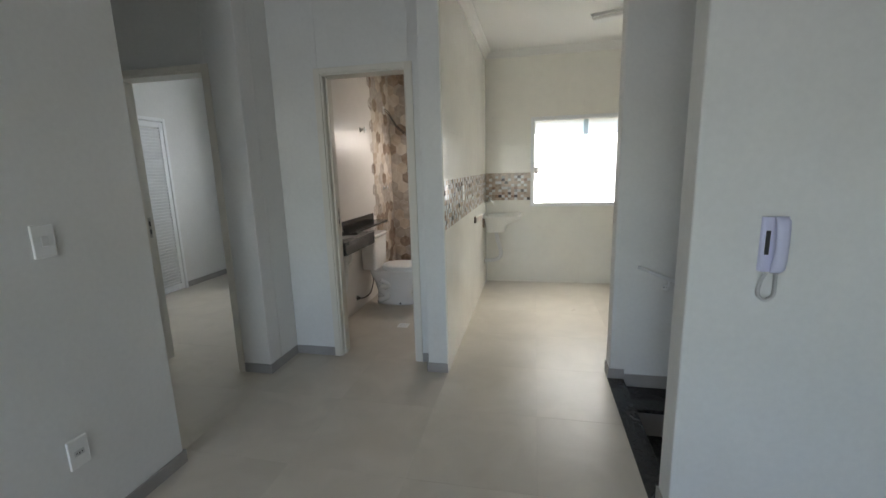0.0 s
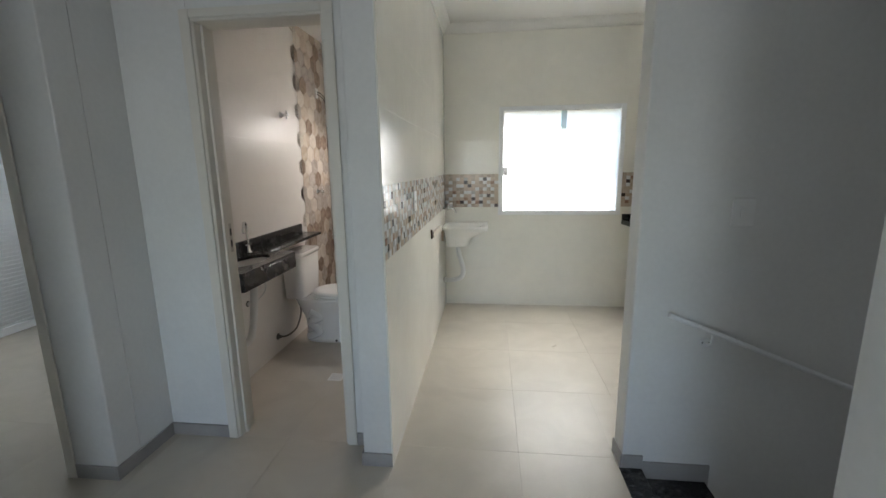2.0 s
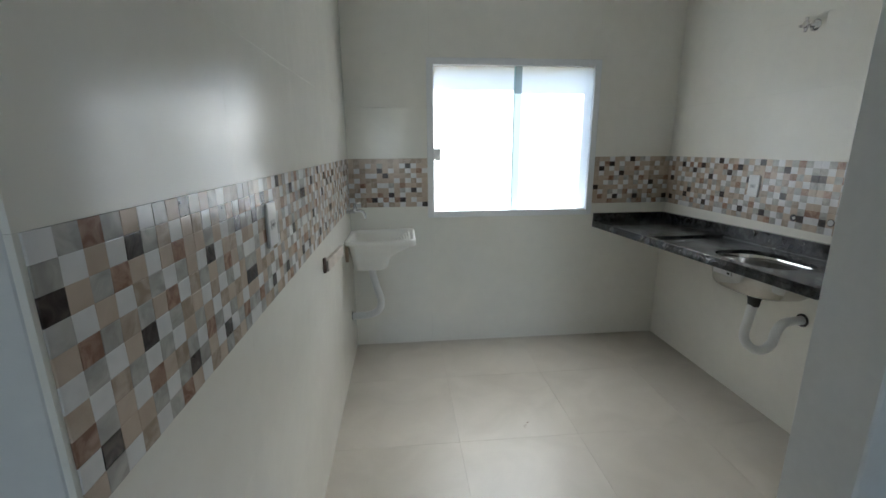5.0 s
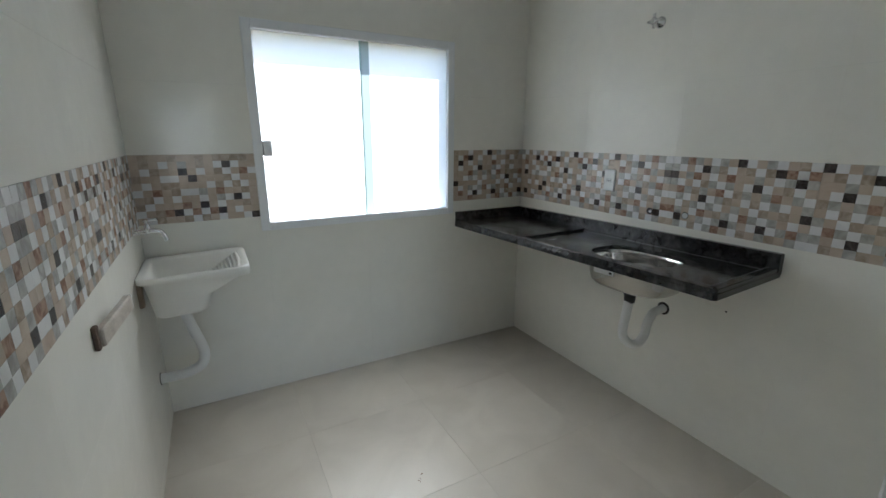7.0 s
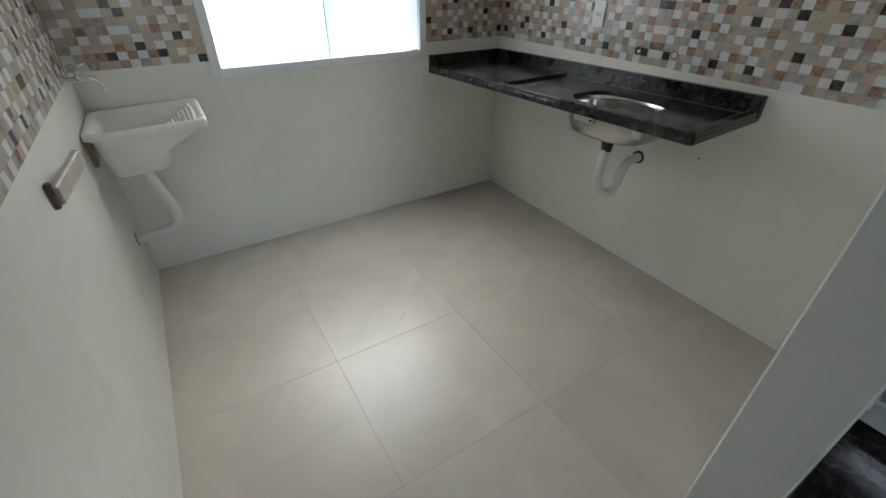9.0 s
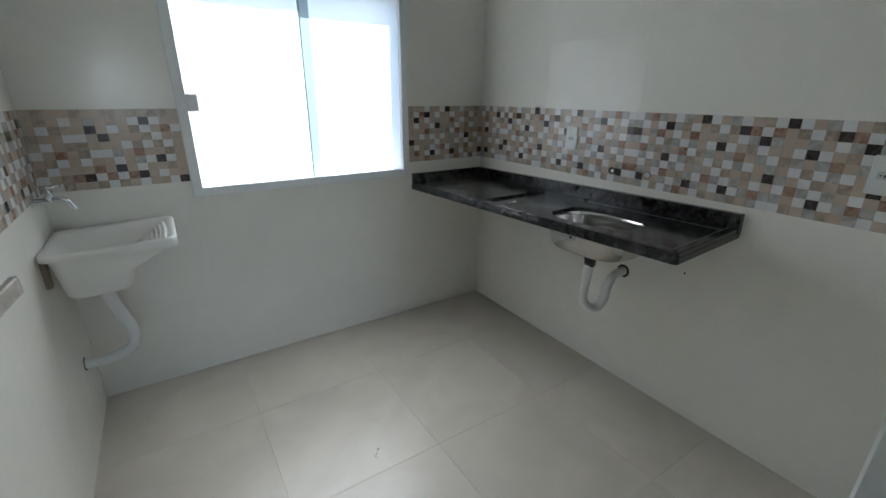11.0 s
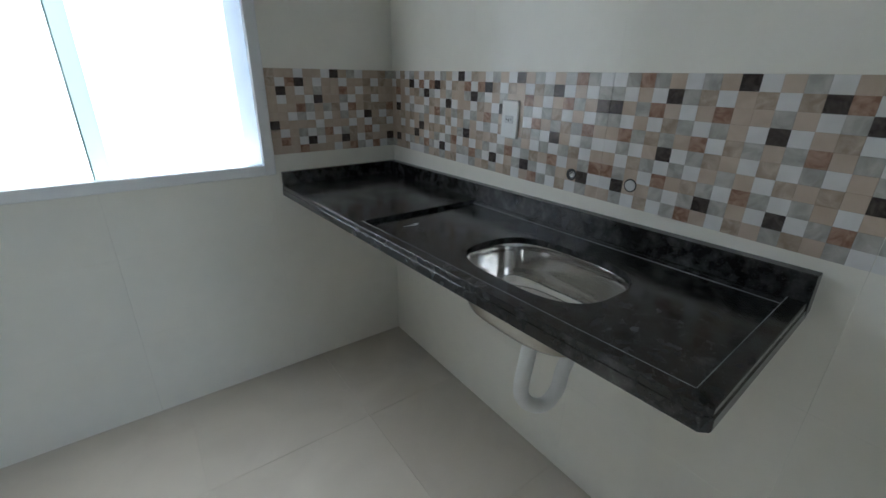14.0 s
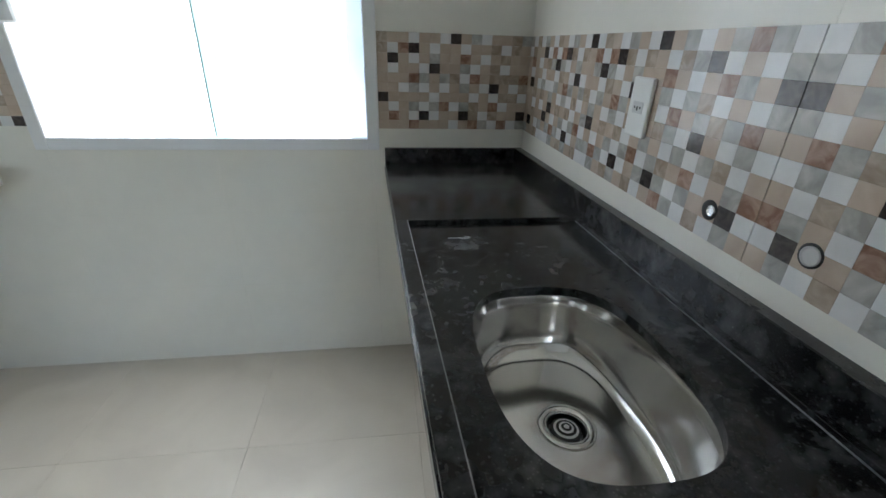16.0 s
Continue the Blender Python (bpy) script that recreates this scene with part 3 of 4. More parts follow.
    def drain_loop(r, z):
        return [Vector((dx + r * math.cos(2 * math.pi * k / 96), dy + r * math.sin(2 * math.pi * k / 96), z)) for k in range(96)]

    # upright sides, a tight fillet and a nearly flat bottom that ends round the drain
    prof = ((1.0, zb, 0.018), (1.0, zb, 0.008), (1.0, zb - 0.004, 0.006), (0.995, zb - 0.03, 0.005), (0.985, zb - 0.075, 0.003), (0.970, zb - 0.098, 0.001), (0.935, zb - 0.115, 0.0),
            (0.88, zb - 0.124, 0.0), (0.80, zb - 0.1285, 0.0), (0.6, zb - 0.131, 0.0))
    bm = bmesh.new()
    loft(bm, [bowl_loop(k, z, grow=g) for k, z, g in prof] + [drain_loop(0.047, zd)], cap_start=False, cap_end=False)
    part("bowl", bm, STEEL, s)
    bm = bmesh.new()
    out = ((1.0, zb - 0.0012, 0.018), (1.0, zb - 0.0014, 0.011), (0.995, zb - 0.03, 0.008), (0.985, zb - 0.075, 0.006), (0.970, zb - 0.100, 0.004), (0.935, zb - 0.118, 0.003),
           (0.88, zb - 0.127, 0.003), (0.80, zb - 0.132, 0.003), (0.6, zb - 0.1345, 0.003))
    loft(bm, [bowl_loop(k, z, grow=g) for k, z, g in out] + [drain_loop(0.047, zd - 0.003)], cap_start=False, cap_end=False)
    shell = part("shell", bm, SATIN, s, "dull outer side of the bowl")
    part("sticker", boxes((BOWL[0] - BOWL[2] - 0.0105, BOWL[0] - BOWL[2] - 0.009, BOWL[1] - 0.005, BOWL[1] + 0.105, zb - 0.062, zb - 0.032)), GREYPL, shell, "pale paper sticker")
    part("printed_bar", boxes((BOWL[0] - BOWL[2] - 0.0112, BOWL[0] - BOWL[2] - 0.0106, BOWL[1] + 0.002, BOWL[1] + 0.018, zb - 0.055, zb - 0.045)), DARK, shell)
    bm = bmesh.new()
    loft(bm, [drain_loop(r, zd + h) for r, h in ((0.047, -0.001), (0.047, 0.002), (0.045, 0.0035), (0.035, 0.0025), (0.0315, 0.0005), (0.0305, -0.004))], cap_start=False, cap_end=False)
    dr = part("drain", bm, STEEL, s, "round steel drain flange")
    bm = bmesh.new()
    loft(bm, [drain_loop(r, zd + h) for r, h in ((0.0305, -0.004), (0.0295, -0.024), (0.002, -0.026))], cap_start=False)
    part("cup", bm, SATIN, dr, "recessed steel drain cup")
    at = Matrix.Translation((dx, dy, zd - 0.018))
    for r0, r1, z, mt in ((0.0245, 0.0235, 0.012, DARK), (0.0205, 0.0195, 0.0135, PVC), (0.0165, 0.0160, 0.0145, DARK), (0.0120, 0.0112, 0.0160, PVC), (0.0085, 0.0080, 0.0168, DARK), (0.0045, 0.0035, 0.0180, PVC)):
        bm = bmesh.new()
        lathe(bm, [(r0, 0.0), (r0, z), (r1, z + 0.0008)], m=at, seg=24)
        part("strainer_ring", bm, mt, dr)
    s.matrix_world = LEAN_C
    t = thing("drain_pipe", "white plastic sink trap pipe entering the wall", "pipe")
    X, Y = BOWL[0] - 0.014, BOWL[1] + 0.012
    bm = bmesh.new()
    lathe(bm, [(0.030, 0.0), (0.031, -0.018), (0.027, -0.026), (0.024, -0.058)], m=Matrix.Translation((X + 0.022, Y, 0.7445)))
    part("nut", bm, DARK, t, "black plastic nut")
    bm = bmesh.new()
    tube(bm, smooth_path([(X + 0.022, Y, 0.72), (X + 0.012, Y, 0.64), (X, Y, 0.53), (X + 0.035, Y - 0.012, 0.474), (X + 0.085, Y - 0.025, 0.462), (X + 0.125, Y - 0.03, 0.50), (X + 0.135, Y - 0.03, 0.555),
                          (X + 0.16, Y - 0.028, 0.592), (X + 0.21, Y - 0.01, 0.598), (EX + 0.004, Y, 0.598)], 5), 0.0215, 14)
    part("trap", bm, PVC, t)
    bm = bmesh.new()
    lathe(bm, [(0.033, 0.0), (0.033, 0.0025), (0.024, 0.003)], m=Matrix.Translation((EX, Y, 0.598)) @ pose(0, 0, 0, 0, -90))
    part("rosette", bm, DARK, t, "dark gap round the wall outlet")


kitchen_counter()


# ---- outlets, switches, fittings on walls ----
def plate(name, label, m, w=0.075, h=0.12, holes="socket"):
    """A wall plate; local z is out of the wall, y up."""
    p = thing(name, label, "outlet" if holes == "socket" else "switch", group="wall plates")
    part("plate", boxes((-w / 2, w / 2, -h / 2, h / 2, 0, 0.009), bevel=0.003), PVC, p)
    if holes == "socket":
        sock = part("socket", boxes((-0.019, 0.019, -0.012, 0.012, 0.009, 0.0105), bevel=0.001), GREYPL, p)
        for x in (-0.010, 0.0, 0.010):
            part("pin_hole", boxes((x - 0.0022, x + 0.0022, -0.0022 - (0.004 if x == 0 else 0), 0.0022, 0.0105, 0.0112)), DARK, sock)
    else:
        part("rocker", boxes((-0.011, 0.011, -0.019, 0.019, 0.009, 0.013), bevel=0.002), PVC, p)
        part("gap", boxes((-0.0125, -0.0112, -0.019, 0.019, 0.009, 0.0098)), GREYPL, p)
    p.matrix_world = m
    return p


EAST = lambda y, z: Matrix.Translation((EX, y, z)) @ Matrix(((0, 0, -1, 0), (-1, 0, 0, 0), (0, 1, 0, 0), (0, 0, 0, 1)))
WESTM = lambda x, y, z: Matrix.Translation((x, y, z)) @ Matrix(((0, 0, 1, 0), (1, 0, 0, 0), (0, 1, 0, 0), (0, 0, 0, 1)))
SOUTHM = lambda x, y, z: Matrix.Translation((x, y, z)) @ Matrix(((1, 0, 0, 0), (0, 0, -1, 0), (0, 1, 0, 0), (0, 0, 0, 1)))
MOS = 0.0026
plate("wall_outlet", "white plastic wall outlet on the mosaic band", EAST(4.655, 1.215) @ Matrix.Translation((0, 0, MOS)))
plate("wall_outlet", "white plastic wall outlet on the mosaic band", EAST(3.43, 1.205) @ Matrix.Translation((0, 0, MOS)))
plate("wall_outlet", "white plastic wall outlet on the mosaic band", WESTM(WX + MOS, 3.655, 1.235))
plate("wall_outlet", "white plastic wall outlet near the skirting", WESTM(-1.80, 1.29, 0.395))
plate("light_switch", "white plastic light switch on painted wall", WESTM(-1.80, 1.32, 1.225), holes="switch")
plate("light_switch", "white plastic light switch above the stairs", SOUTHM(0.86, STAIR_N, 1.235), w=0.09, holes="switch")


def water_outlet(y, z, open_end):
    o = thing("water_outlet", "capped water pipe outlet in the mosaic" if not open_end else "open water pipe outlet in the mosaic", "pipe outlet", group="pipe outlets")
    bm = bmesh.new()
    lathe(bm, [(0.0175, 0.0), (0.0175, 0.0012), (0.014, 0.0014)], m=EAST(y, z) @ Matrix.Translation((0, 0, MOS)))
    part("gap", bm, DARK, o)
    bm = bmesh.new()
    lathe(bm, [(0.0100, 0.0), (0.0100, 0.003), (0.008, 0.004), (0.006, 0.002)] if open_end else [(0.0138, 0.0), (0.0138, 0.0035), (0.0115, 0.0045), (0.0105, 0.0028)],
          m=EAST(y - (0.005 if open_end else 0.001), z) @ Matrix.Translation((0, 0, MOS)))
    part("fitting", bm, CHROME if open_end else GREYPL, o)


water_outlet(4.388, 1.082, True)
water_outlet(4.200, 1.088, False)


def valve(name, label, m, wheel=True):
    """A chrome stop valve; local z is out of the wall."""
    v = thing(name, label, "valve", group="stop valves")
    bm = bmesh.new()
    lathe(bm, [(0.027, 0.0), (0.027, 0.003), (0.017, 0.012), (0.012, 0.016), (0.011, 0.038)])
    part("rosette", bm, CHROME, v)
    bm = bmesh.new()
    lathe(bm, [(0.013, 0.036), (0.016, 0.042), (0.016, 0.056), (0.010, 0.060)])
    if wheel:
        tube(bm, [(-0.032, 0, 0.049), (-0.012, 0, 0.049), (0.012, 0, 0.049), (0.032, 0, 0.049)], 0.0065, 8)
        tube(bm, [(0, -0.032, 0.049), (0, -0.012, 0.049), (0, 0.012, 0.049), (0, 0.032, 0.049)], 0.0065, 8)
    part("handle", bm, CHROME, v)
    v.matrix_world = m


valve("stop_valve", "chrome stop valve with cross handle on tile wall", EAST(4.46, 1.975))
valve("stop_valve", "chrome stop valve with cross handle in the bathroom", WESTM(-1.86, 4.47, 1.86))
valve("shower_valve", "chrome shower valve on the hexagon tiles", WESTM(-1.86, 5.10, 1.22))


# ---- laundry corner ----
def laundry_tank():
    t = thing("laundry_sink", "white plastic laundry sink with a ribbed washboard", "sink")
    x0, x1, y0, y1, z = WX + 0.004, -0.212, 5.02, 5.405, 0.878

    def ring(xa, xb, ya, yb, za, zb, r=0.04, n=6):
        """A rounded rectangle that may slope from za at xa to zb at xb."""
        out = []
        for cx, cy, a0 in ((xb - r, yb - r, 0), (xa + r, yb - r, 90), (xa + r, ya + r, 180), (xb - r, ya + r, 270)):
            for k in range(n):
                a = radians(a0 + 90 * k / (n - 1))
                px, py = cx + r * math.cos(a), cy + r * math.sin(a)
                out.append(Vector((px, py, za + (zb - za) * (px - xa) / (xb - xa))))
        return out

    bm = bmesh.new()
    loops = [ring(x0 + 0.05, x0 + 0.24, y0 + 0.05, y1 - 0.05, 0.680, 0.685),
             ring(x0 + 0.042, x0 + 0.255, y0 + 0.042, y1 - 0.042, 0.690, 0.70),
             ring(x0 + 0.030, x0 + 0.272, y0 + 0.030, y1 - 0.030, 0.775, 0.765),
             ring(x0 + 0.020, x1 - 0.03, y0 + 0.014, y1 - 0.014, 0.848, 0.838),
             ring(x0, x1, y0, y1, 0.852, 0.842), ring(x0, x1, y0, y1, 0.872, 0.880),
             ring(x0 + 0.004, x1 - 0.004, y0 + 0.004, y1 - 0.004, 0.876, 0.885),
             ring(x0 + 0.020, x1 - 0.018, y0 + 0.016, y1 - 0.016, 0.874, 0.880),
             ring(x0 + 0.028, x1 - 0.03, y0 + 0.024, y1 - 0.024, 0.858, 0.862),
             ring(x0 + 0.038, x0 + 0.262, y0 + 0.038, y1 - 0.038, 0.775, 0.768),
             ring(x0 + 0.055, x0 + 0.235, y0 + 0.055, y1 - 0.055, 0.695, 0.70)]
    loft(bm, loops)
    part("basin", bm, TANKPL, t)
    # washboard ribs
    for k in range(8):
        f = k / 7
        xx = x0 + 0.272 + f * (x1 - 0.045 - x0 - 0.272)
        zz = 0.782 + f * 0.082
        bm = bmesh.new()
        tube(bm, smooth_path([(xx, y0 + 0.05, zz), (xx + 0.006, (y0 + y1) / 2, zz + 0.002), (xx, y1 - 0.05, zz)], 4), 0.0085, 8)
        part("rib", bm, TANKPL, t)
    part("bracket", boxes((WX, WX + 0.018, y0 + 0.05, y0 + 0.085, 0.74, 0.868), bevel=0.002), WOODY, t, "brown mounting strip on the wall")
    part("bracket", boxes((WX, WX + 0.018, y1 - 0.085, y1 - 0.05, 0.74, 0.868), bevel=0.002), WOODY, t, "brown mounting strip on the wall")
    h = thing("drain_hose", "white corrugated drain hose under the laundry sink", "hose")
    bm = bmesh.new()
    ym = (y0 + y1) / 2 + 0.01
    tube(bm, smooth_path([(-0.505, ym, 0.69), (-0.50, ym, 0.62), (-0.475, ym, 0.52), (-0.452, ym, 0.43), (-0.465, ym, 0.36), (-0.52, ym + 0.01, 0.325), (-0.59, ym + 0.02, 0.312), (WX + 0.002, ym + 0.025, 0.31)], 10), 0.0225, 14, 0.0022)
    part("hose", bm, PVC, h)
    bm = bmesh.new()
    lathe(bm, [(0.030, 0.0), (0.030, 0.002), (0.021, 0.003)], m=WESTM(WX, ym + 0.025, 0.31))
    part("gap", bm, DARK, h)
    f = thing("tap", "chrome wall tap above the laundry sink", "tap")
    ty, tz = 5.235, 1.035
    bm = bmesh.new()
    lathe(bm, [(0.021, 0.0), (0.021, 0.004), (0.013, 0.008), (0.0115, 0.055)], m=WESTM(WX, ty, tz))
    part("rosette", bm, CHROME, f)
    bm = bmesh.new()
    tube(bm, smooth_path([(WX + 0.03, ty, tz), (WX + 0.075, ty, tz + 0.003), (WX + 0.105, ty, tz - 0.006), (WX + 0.122, ty, tz - 0.045)], 5), 0.0105, 12)
    part("spout", bm, CHROME, f)
    bm = bmesh.new()
    lathe(bm, [(0.013, 0.0), (0.013, 0.026), (0.010, 0.030), (0.006, 0.045)], m=Matrix.Translation((WX + 0.055, ty, tz)))
    tube(bm, [(WX + 0.045, ty, tz + 0.048), (WX + 0.07, ty - 0.003, tz + 0.052), (WX + 0.098, ty - 0.006, tz + 0.056)], 0.0065, 8)
    tube(bm, [(WX + 0.055, ty - 0.02, tz + 0.048), (WX + 0.055, ty + 0.02, tz + 0.048)], 0.006, 8)
    part("handle", bm, CHROME, f)
    b = thing("wall_bracket", "brown-stained metal bracket arm fixed to the tile wall", "bracket")
    m = Matrix.Translation((WX + 0.012, 4.365, 0.915)) @ pose(0, 0, 0, 0, -4, 81)
    part("arm", boxes((0.0, 0.235, -0.012, 0.010, -0.026, 0.026), bevel=0.004, m=m), BRACKET, b)
    part("end_cap", boxes((0.236, 0.242, -0.012, 0.010, -0.026, 0.026), bevel=0.002, m=m), PVC, b)
    part("flange", boxes((0.0, 0.014, 4.350, 4.372, 0.885, 0.955), bevel=0.003, m=Matrix.Translation((WX, 0, 0))), RUSTY, b, "dark rusted wall flange")


laundry_tank()


# ---- ceiling light ----
def ceiling_light():
    c = thing("ceiling_light", "white rectangular ceiling light fitting, switched off", "lamp")
    m = Matrix.Translation((0.62, 4.43, TOP)) @ pose(0, 0, 0, 0, 0, -20)
    part("base", boxes((-0.20, 0.20, -0.075, 0.075, -0.018, 0), bevel=0.004, m=m), PVC, c)
    part("diffuser", boxes((-0.19, 0.19, -0.066, 0.066, -0.05, -0.018), bevel=0.012, m=m), PVC, c, "milky plastic diffuser")


ceiling_light()


# plugged screw holes left in the tiles under the counter
for y, z in ((3.944, 0.788), (3.946, 0.691)):
    o = thing("screw_plug", "small dark screw plug in the cream wall tile", "wall plug", group="screw plugs")
    bm = bmesh.new()
    lathe(bm, [(0.0045, 0.0), (0.0045, 0.0008), (0.002, 0.0012)], m=EAST(y, z), seg=10)
    part("plug", bm, DARK, o)


# ---- stairs ----
def stairs():
    s = thing("staircase", "black granite staircase going down between white walls", "stairs")
    part("nosing", boxes((0.44, 0.545, STAIR_S, STAIR_N, -0.03, 0.001), bevel=0.003), GRANITE, s)
    # the first step is a short one in the corner, with the next wrapping round it
    cx, cy, z1, z2 = 0.835, 2.715, -0.05, -0.235
    part("tread", boxes((0.53, cx, cy, STAIR_N, z1 - 0.025, z1), bevel=0.003), GRANITE, s)
    part("riser", boxes((0.545, cx - 0.02, cy + 0.02, cy + 0.035, z2, z1 - 0.0255)), RISER, s)
    part("riser", boxes((cx - 0.035, cx - 0.02, cy + 0.0355, STAIR_N, z2, z1 - 0.0255)), RISER, s)
    part("riser", boxes((0.527, 0.544, STAIR_S, STAIR_N, z2 - 0.02, -0.0305)), RISER, s)
    part("skirting", boxes((0.545, cx + 0.012, STAIR_N - 0.010, STAIR_N, z1 + 0.001, z1 + 0.088), (cx, cx + 0.012, STAIR_N - 0.010, STAIR_N, z2 + 0.001, z1), bevel=0.001), SKIRT, s)
    part("tread", boxes((0.545, 1.145, STAIR_S, STAIR_N, z2 - 0.025, z2), bevel=0.003), GRANITE, s)
    part("skirting", boxes((cx + 0.0125, 1.145, STAIR_N - 0.010, STAIR_N, z2 + 0.001, z2 + 0.085), bevel=0.001), SKIRT, s)
    for i in range(10):
        z, x = z2 - 0.18 * (i + 1), 1.145 + 0.305 * i
        part("tread", boxes((x - 0.03, x + 0.32, STAIR_S, STAIR_N, z - 0.025, z), bevel=0.003), GRANITE, s)
        part("riser", boxes((x - 0.018, x - 0.003, STAIR_S, STAIR_N, z, z + 0.15)), RISER, s)
        part("skirting", boxes((x, x + 0.305, STAIR_N - 0.010, STAIR_N, z + 0.001, z + 0.075), (x + 0.292, x + 0.305, STAIR_N - 0.010, STAIR_N, z - 0.10, z - 0.001), bevel=0.001), SKIRT, s)
    r = thing("handrail", "thin white metal handrail fixed to the stair wall", "handrail")
    y = STAIR_N - 0.055
    pts = [(0.585, y, 0.795), (0.70, y, 0.749), (1.23, y, 0.535), (3.8, y, -0.50)]
    bm = bmesh.new()
    tube(bm, pts, 0.011, 10)
    part("rail", bm, ALU, r)
    for x in (0.77, 1.55, 2.4, 3.3):
        z = 0.795 - (x - 0.585) * 0.4035
        bm = bmesh.new()
        tube(bm, smooth_path([(x, y, z), (x, y + 0.004, z - 0.05), (x, y + 0.03, z - 0.065), (x, STAIR_N, z - 0.068)], 4), 0.006, 8)
        lathe(bm, [(0.022, 0.0), (0.022, 0.004), (0.008, 0.006)], m=SOUTHM(x, STAIR_N, z - 0.068))
        br = part("bracket", bm, ALU, r)
        for dx in (-0.013, 0.013):
            bm = bmesh.new()
            lathe(bm, [(0.004, 0.0), (0.004, 0.0015)], m=SOUTHM(x + dx, STAIR_N - 0.004, z - 0.068), seg=8)
            part("screw", bm, DARK, br)


stairs()


# ---- intercom ----
def intercom():
    p = thing("intercom", "white plastic intercom handset with a coiled cord", "intercom")
    m = SOUTHM(0.728, 1.77, 1.165) @ Matrix.Diagonal((0.85, 0.85, 0.9, 1))
    bm = bmesh.new()
    loft(bm, [[Vector((sx * w, sy, z)) for sx, sy in ((-1, -0.115), (1, -0.115), (1.0, 0.105), (-1.0, 0.105))] for w, z in ((0.045, 0), (0.045, 0.016), (0.040, 0.024))], smooth=False)
    bmesh.ops.transform(bm, matrix=m, verts=bm.verts[:])
    part("base", bm, PVCBLUE, p)
    bm = bmesh.new()
    sec = []
    for yv, zc, th, wd in ((0.108, 0.030, 0.016, 0.021), (0.095, 0.045, 0.030, 0.025), (0.06, 0.052, 0.024, 0.025), (0.03, 0.058, 0.017, 0.023), (-0.03, 0.058, 0.017, 0.023),
                           (-0.065, 0.052, 0.024, 0.025), (-0.10, 0.043, 0.030, 0.025), (-0.118, 0.028, 0.014, 0.018)):
        sec.append([Vector((0.008 + wd * c, yv, zc + th * 0.6 * s)) for c, s in ((math.cos(radians(a)), math.sin(radians(a))) for a in range(0, 360, 30))])
    loft(bm, sec)
    bmesh.ops.transform(bm, matrix=m, verts=bm.verts[:])
    part("handset", bm, PVCBLUE, p)
    # dark strip with bumps: the shade in the gap between handset and base
    part("keypad", boxes((-0.036, -0.020, -0.045, 0.052, 0.024, 0.0252), *[(-0.033, -0.023, -0.035 + 0.016 * k, -0.025 + 0.016 * k, 0.0253, 0.029) for k in range(5)], m=m), DARK, p)
    bm = bmesh.new()
    base = smooth_path([(-0.020, -0.118, 0.02), (-0.034, -0.16, 0.018), (-0.038, -0.21, 0.016), (-0.012, -0.235, 0.016), (0.018, -0.215, 0.014), (0.022, -0.17, 0.010), (0.022, -0.115, 0.010)], 16)
    coil = []
    for i, q in enumerate(base):
        nxt, prv = base[min(i + 1, len(base) - 1)], base[max(i - 1, 0)]
        d = (nxt - prv).normalized()
        s1 = Vector((0, 0, 1))
        s2 = d.cross(s1).normalized()
        for k in range(6):
            a = 2 * math.pi * k / 6
            coil.append(q + d * (0.0028 * k / 6) + 0.0065 * (math.cos(a) * s1 + math.sin(a) * s2))
    tube(bm, coil, 0.0016, 5)
    bmesh.ops.transform(bm, matrix=m, verts=bm.verts[:])
    part("cord", bm, GREYPL, p, "coiled white cord")


intercom()


# ---- door frames and doors ----
def door_frame(name, label, x0, x1, y0, y1, head, lock_z):
    """A painted frame lining an opening, with casing boards on the hall side and a strike plate."""
    f = tagged(new(name), label, "door frame", kind="structure")
    j = 0.032
    part("jamb", boxes((x0, x0 + j, y0 - 0.003, y1 + 0.003, 0, head), bevel=0.004), FRAMEPAINT, f)
    part("jamb", boxes((x1 - j, x1, y0 - 0.003, y1 + 0.003, 0, head), bevel=0.004), FRAMEPAINT, f)
    part("head", boxes((x0, x1, y0 - 0.003, y1 + 0.003, head, head + j), bevel=0.004), FRAMEPAINT, f)
    for a, b in ((x0 + j, x0 + j + 0.012), (x1 - j - 0.012, x1 - j)):
        part("door_stop", boxes((a, b, y0 + 0.04, y0 + 0.075, 0, head), bevel=0.002), FRAMEPAINT, f)
    c = 0.05
    for r in ((x0 - c + 0.02, x0 + 0.02, y0 - 0.014, y0 - 0.0035, 0, head + c), (x1 - 0.02, x1 + c - 0.02, y0 - 0.014, y0 - 0.0035, 0, head + c),
              (x0 + 0.02, x1 - 0.02, y0 - 0.014, y0 - 0.0035, head + 0.012, head + c)):
        part("casing", boxes(r, bevel=0.003), FRAMEPAINT, f)
    s = part("strike_plate", boxes((x0 + j, x0 + j + 0.002, y0 + 0.088, y0 + 0.112, lock_z - 0.075, lock_z + 0.075), bevel=0.0008), BRASS, f, "worn metal strike plate")
    for z in (-0.03, 0.03):
        part("strike_hole", boxes((x0 + j + 0.002, x0 + j + 0.003, y0 + 0.094, y0 + 0.106, lock_z + z - 0.018, lock_z + z + 0.018)), DARK, s)


door_frame("door_frame_1", "cream painted bathroom door frame without a leaf", -1.565, -0.905, 3.055, 3.19, 2.10, 1.09)
door_frame("door_frame_2", "cream painted bedroom door frame without a leaf", -2.935, -2.17, 2.695, 2.835, 2.10, 1.06)


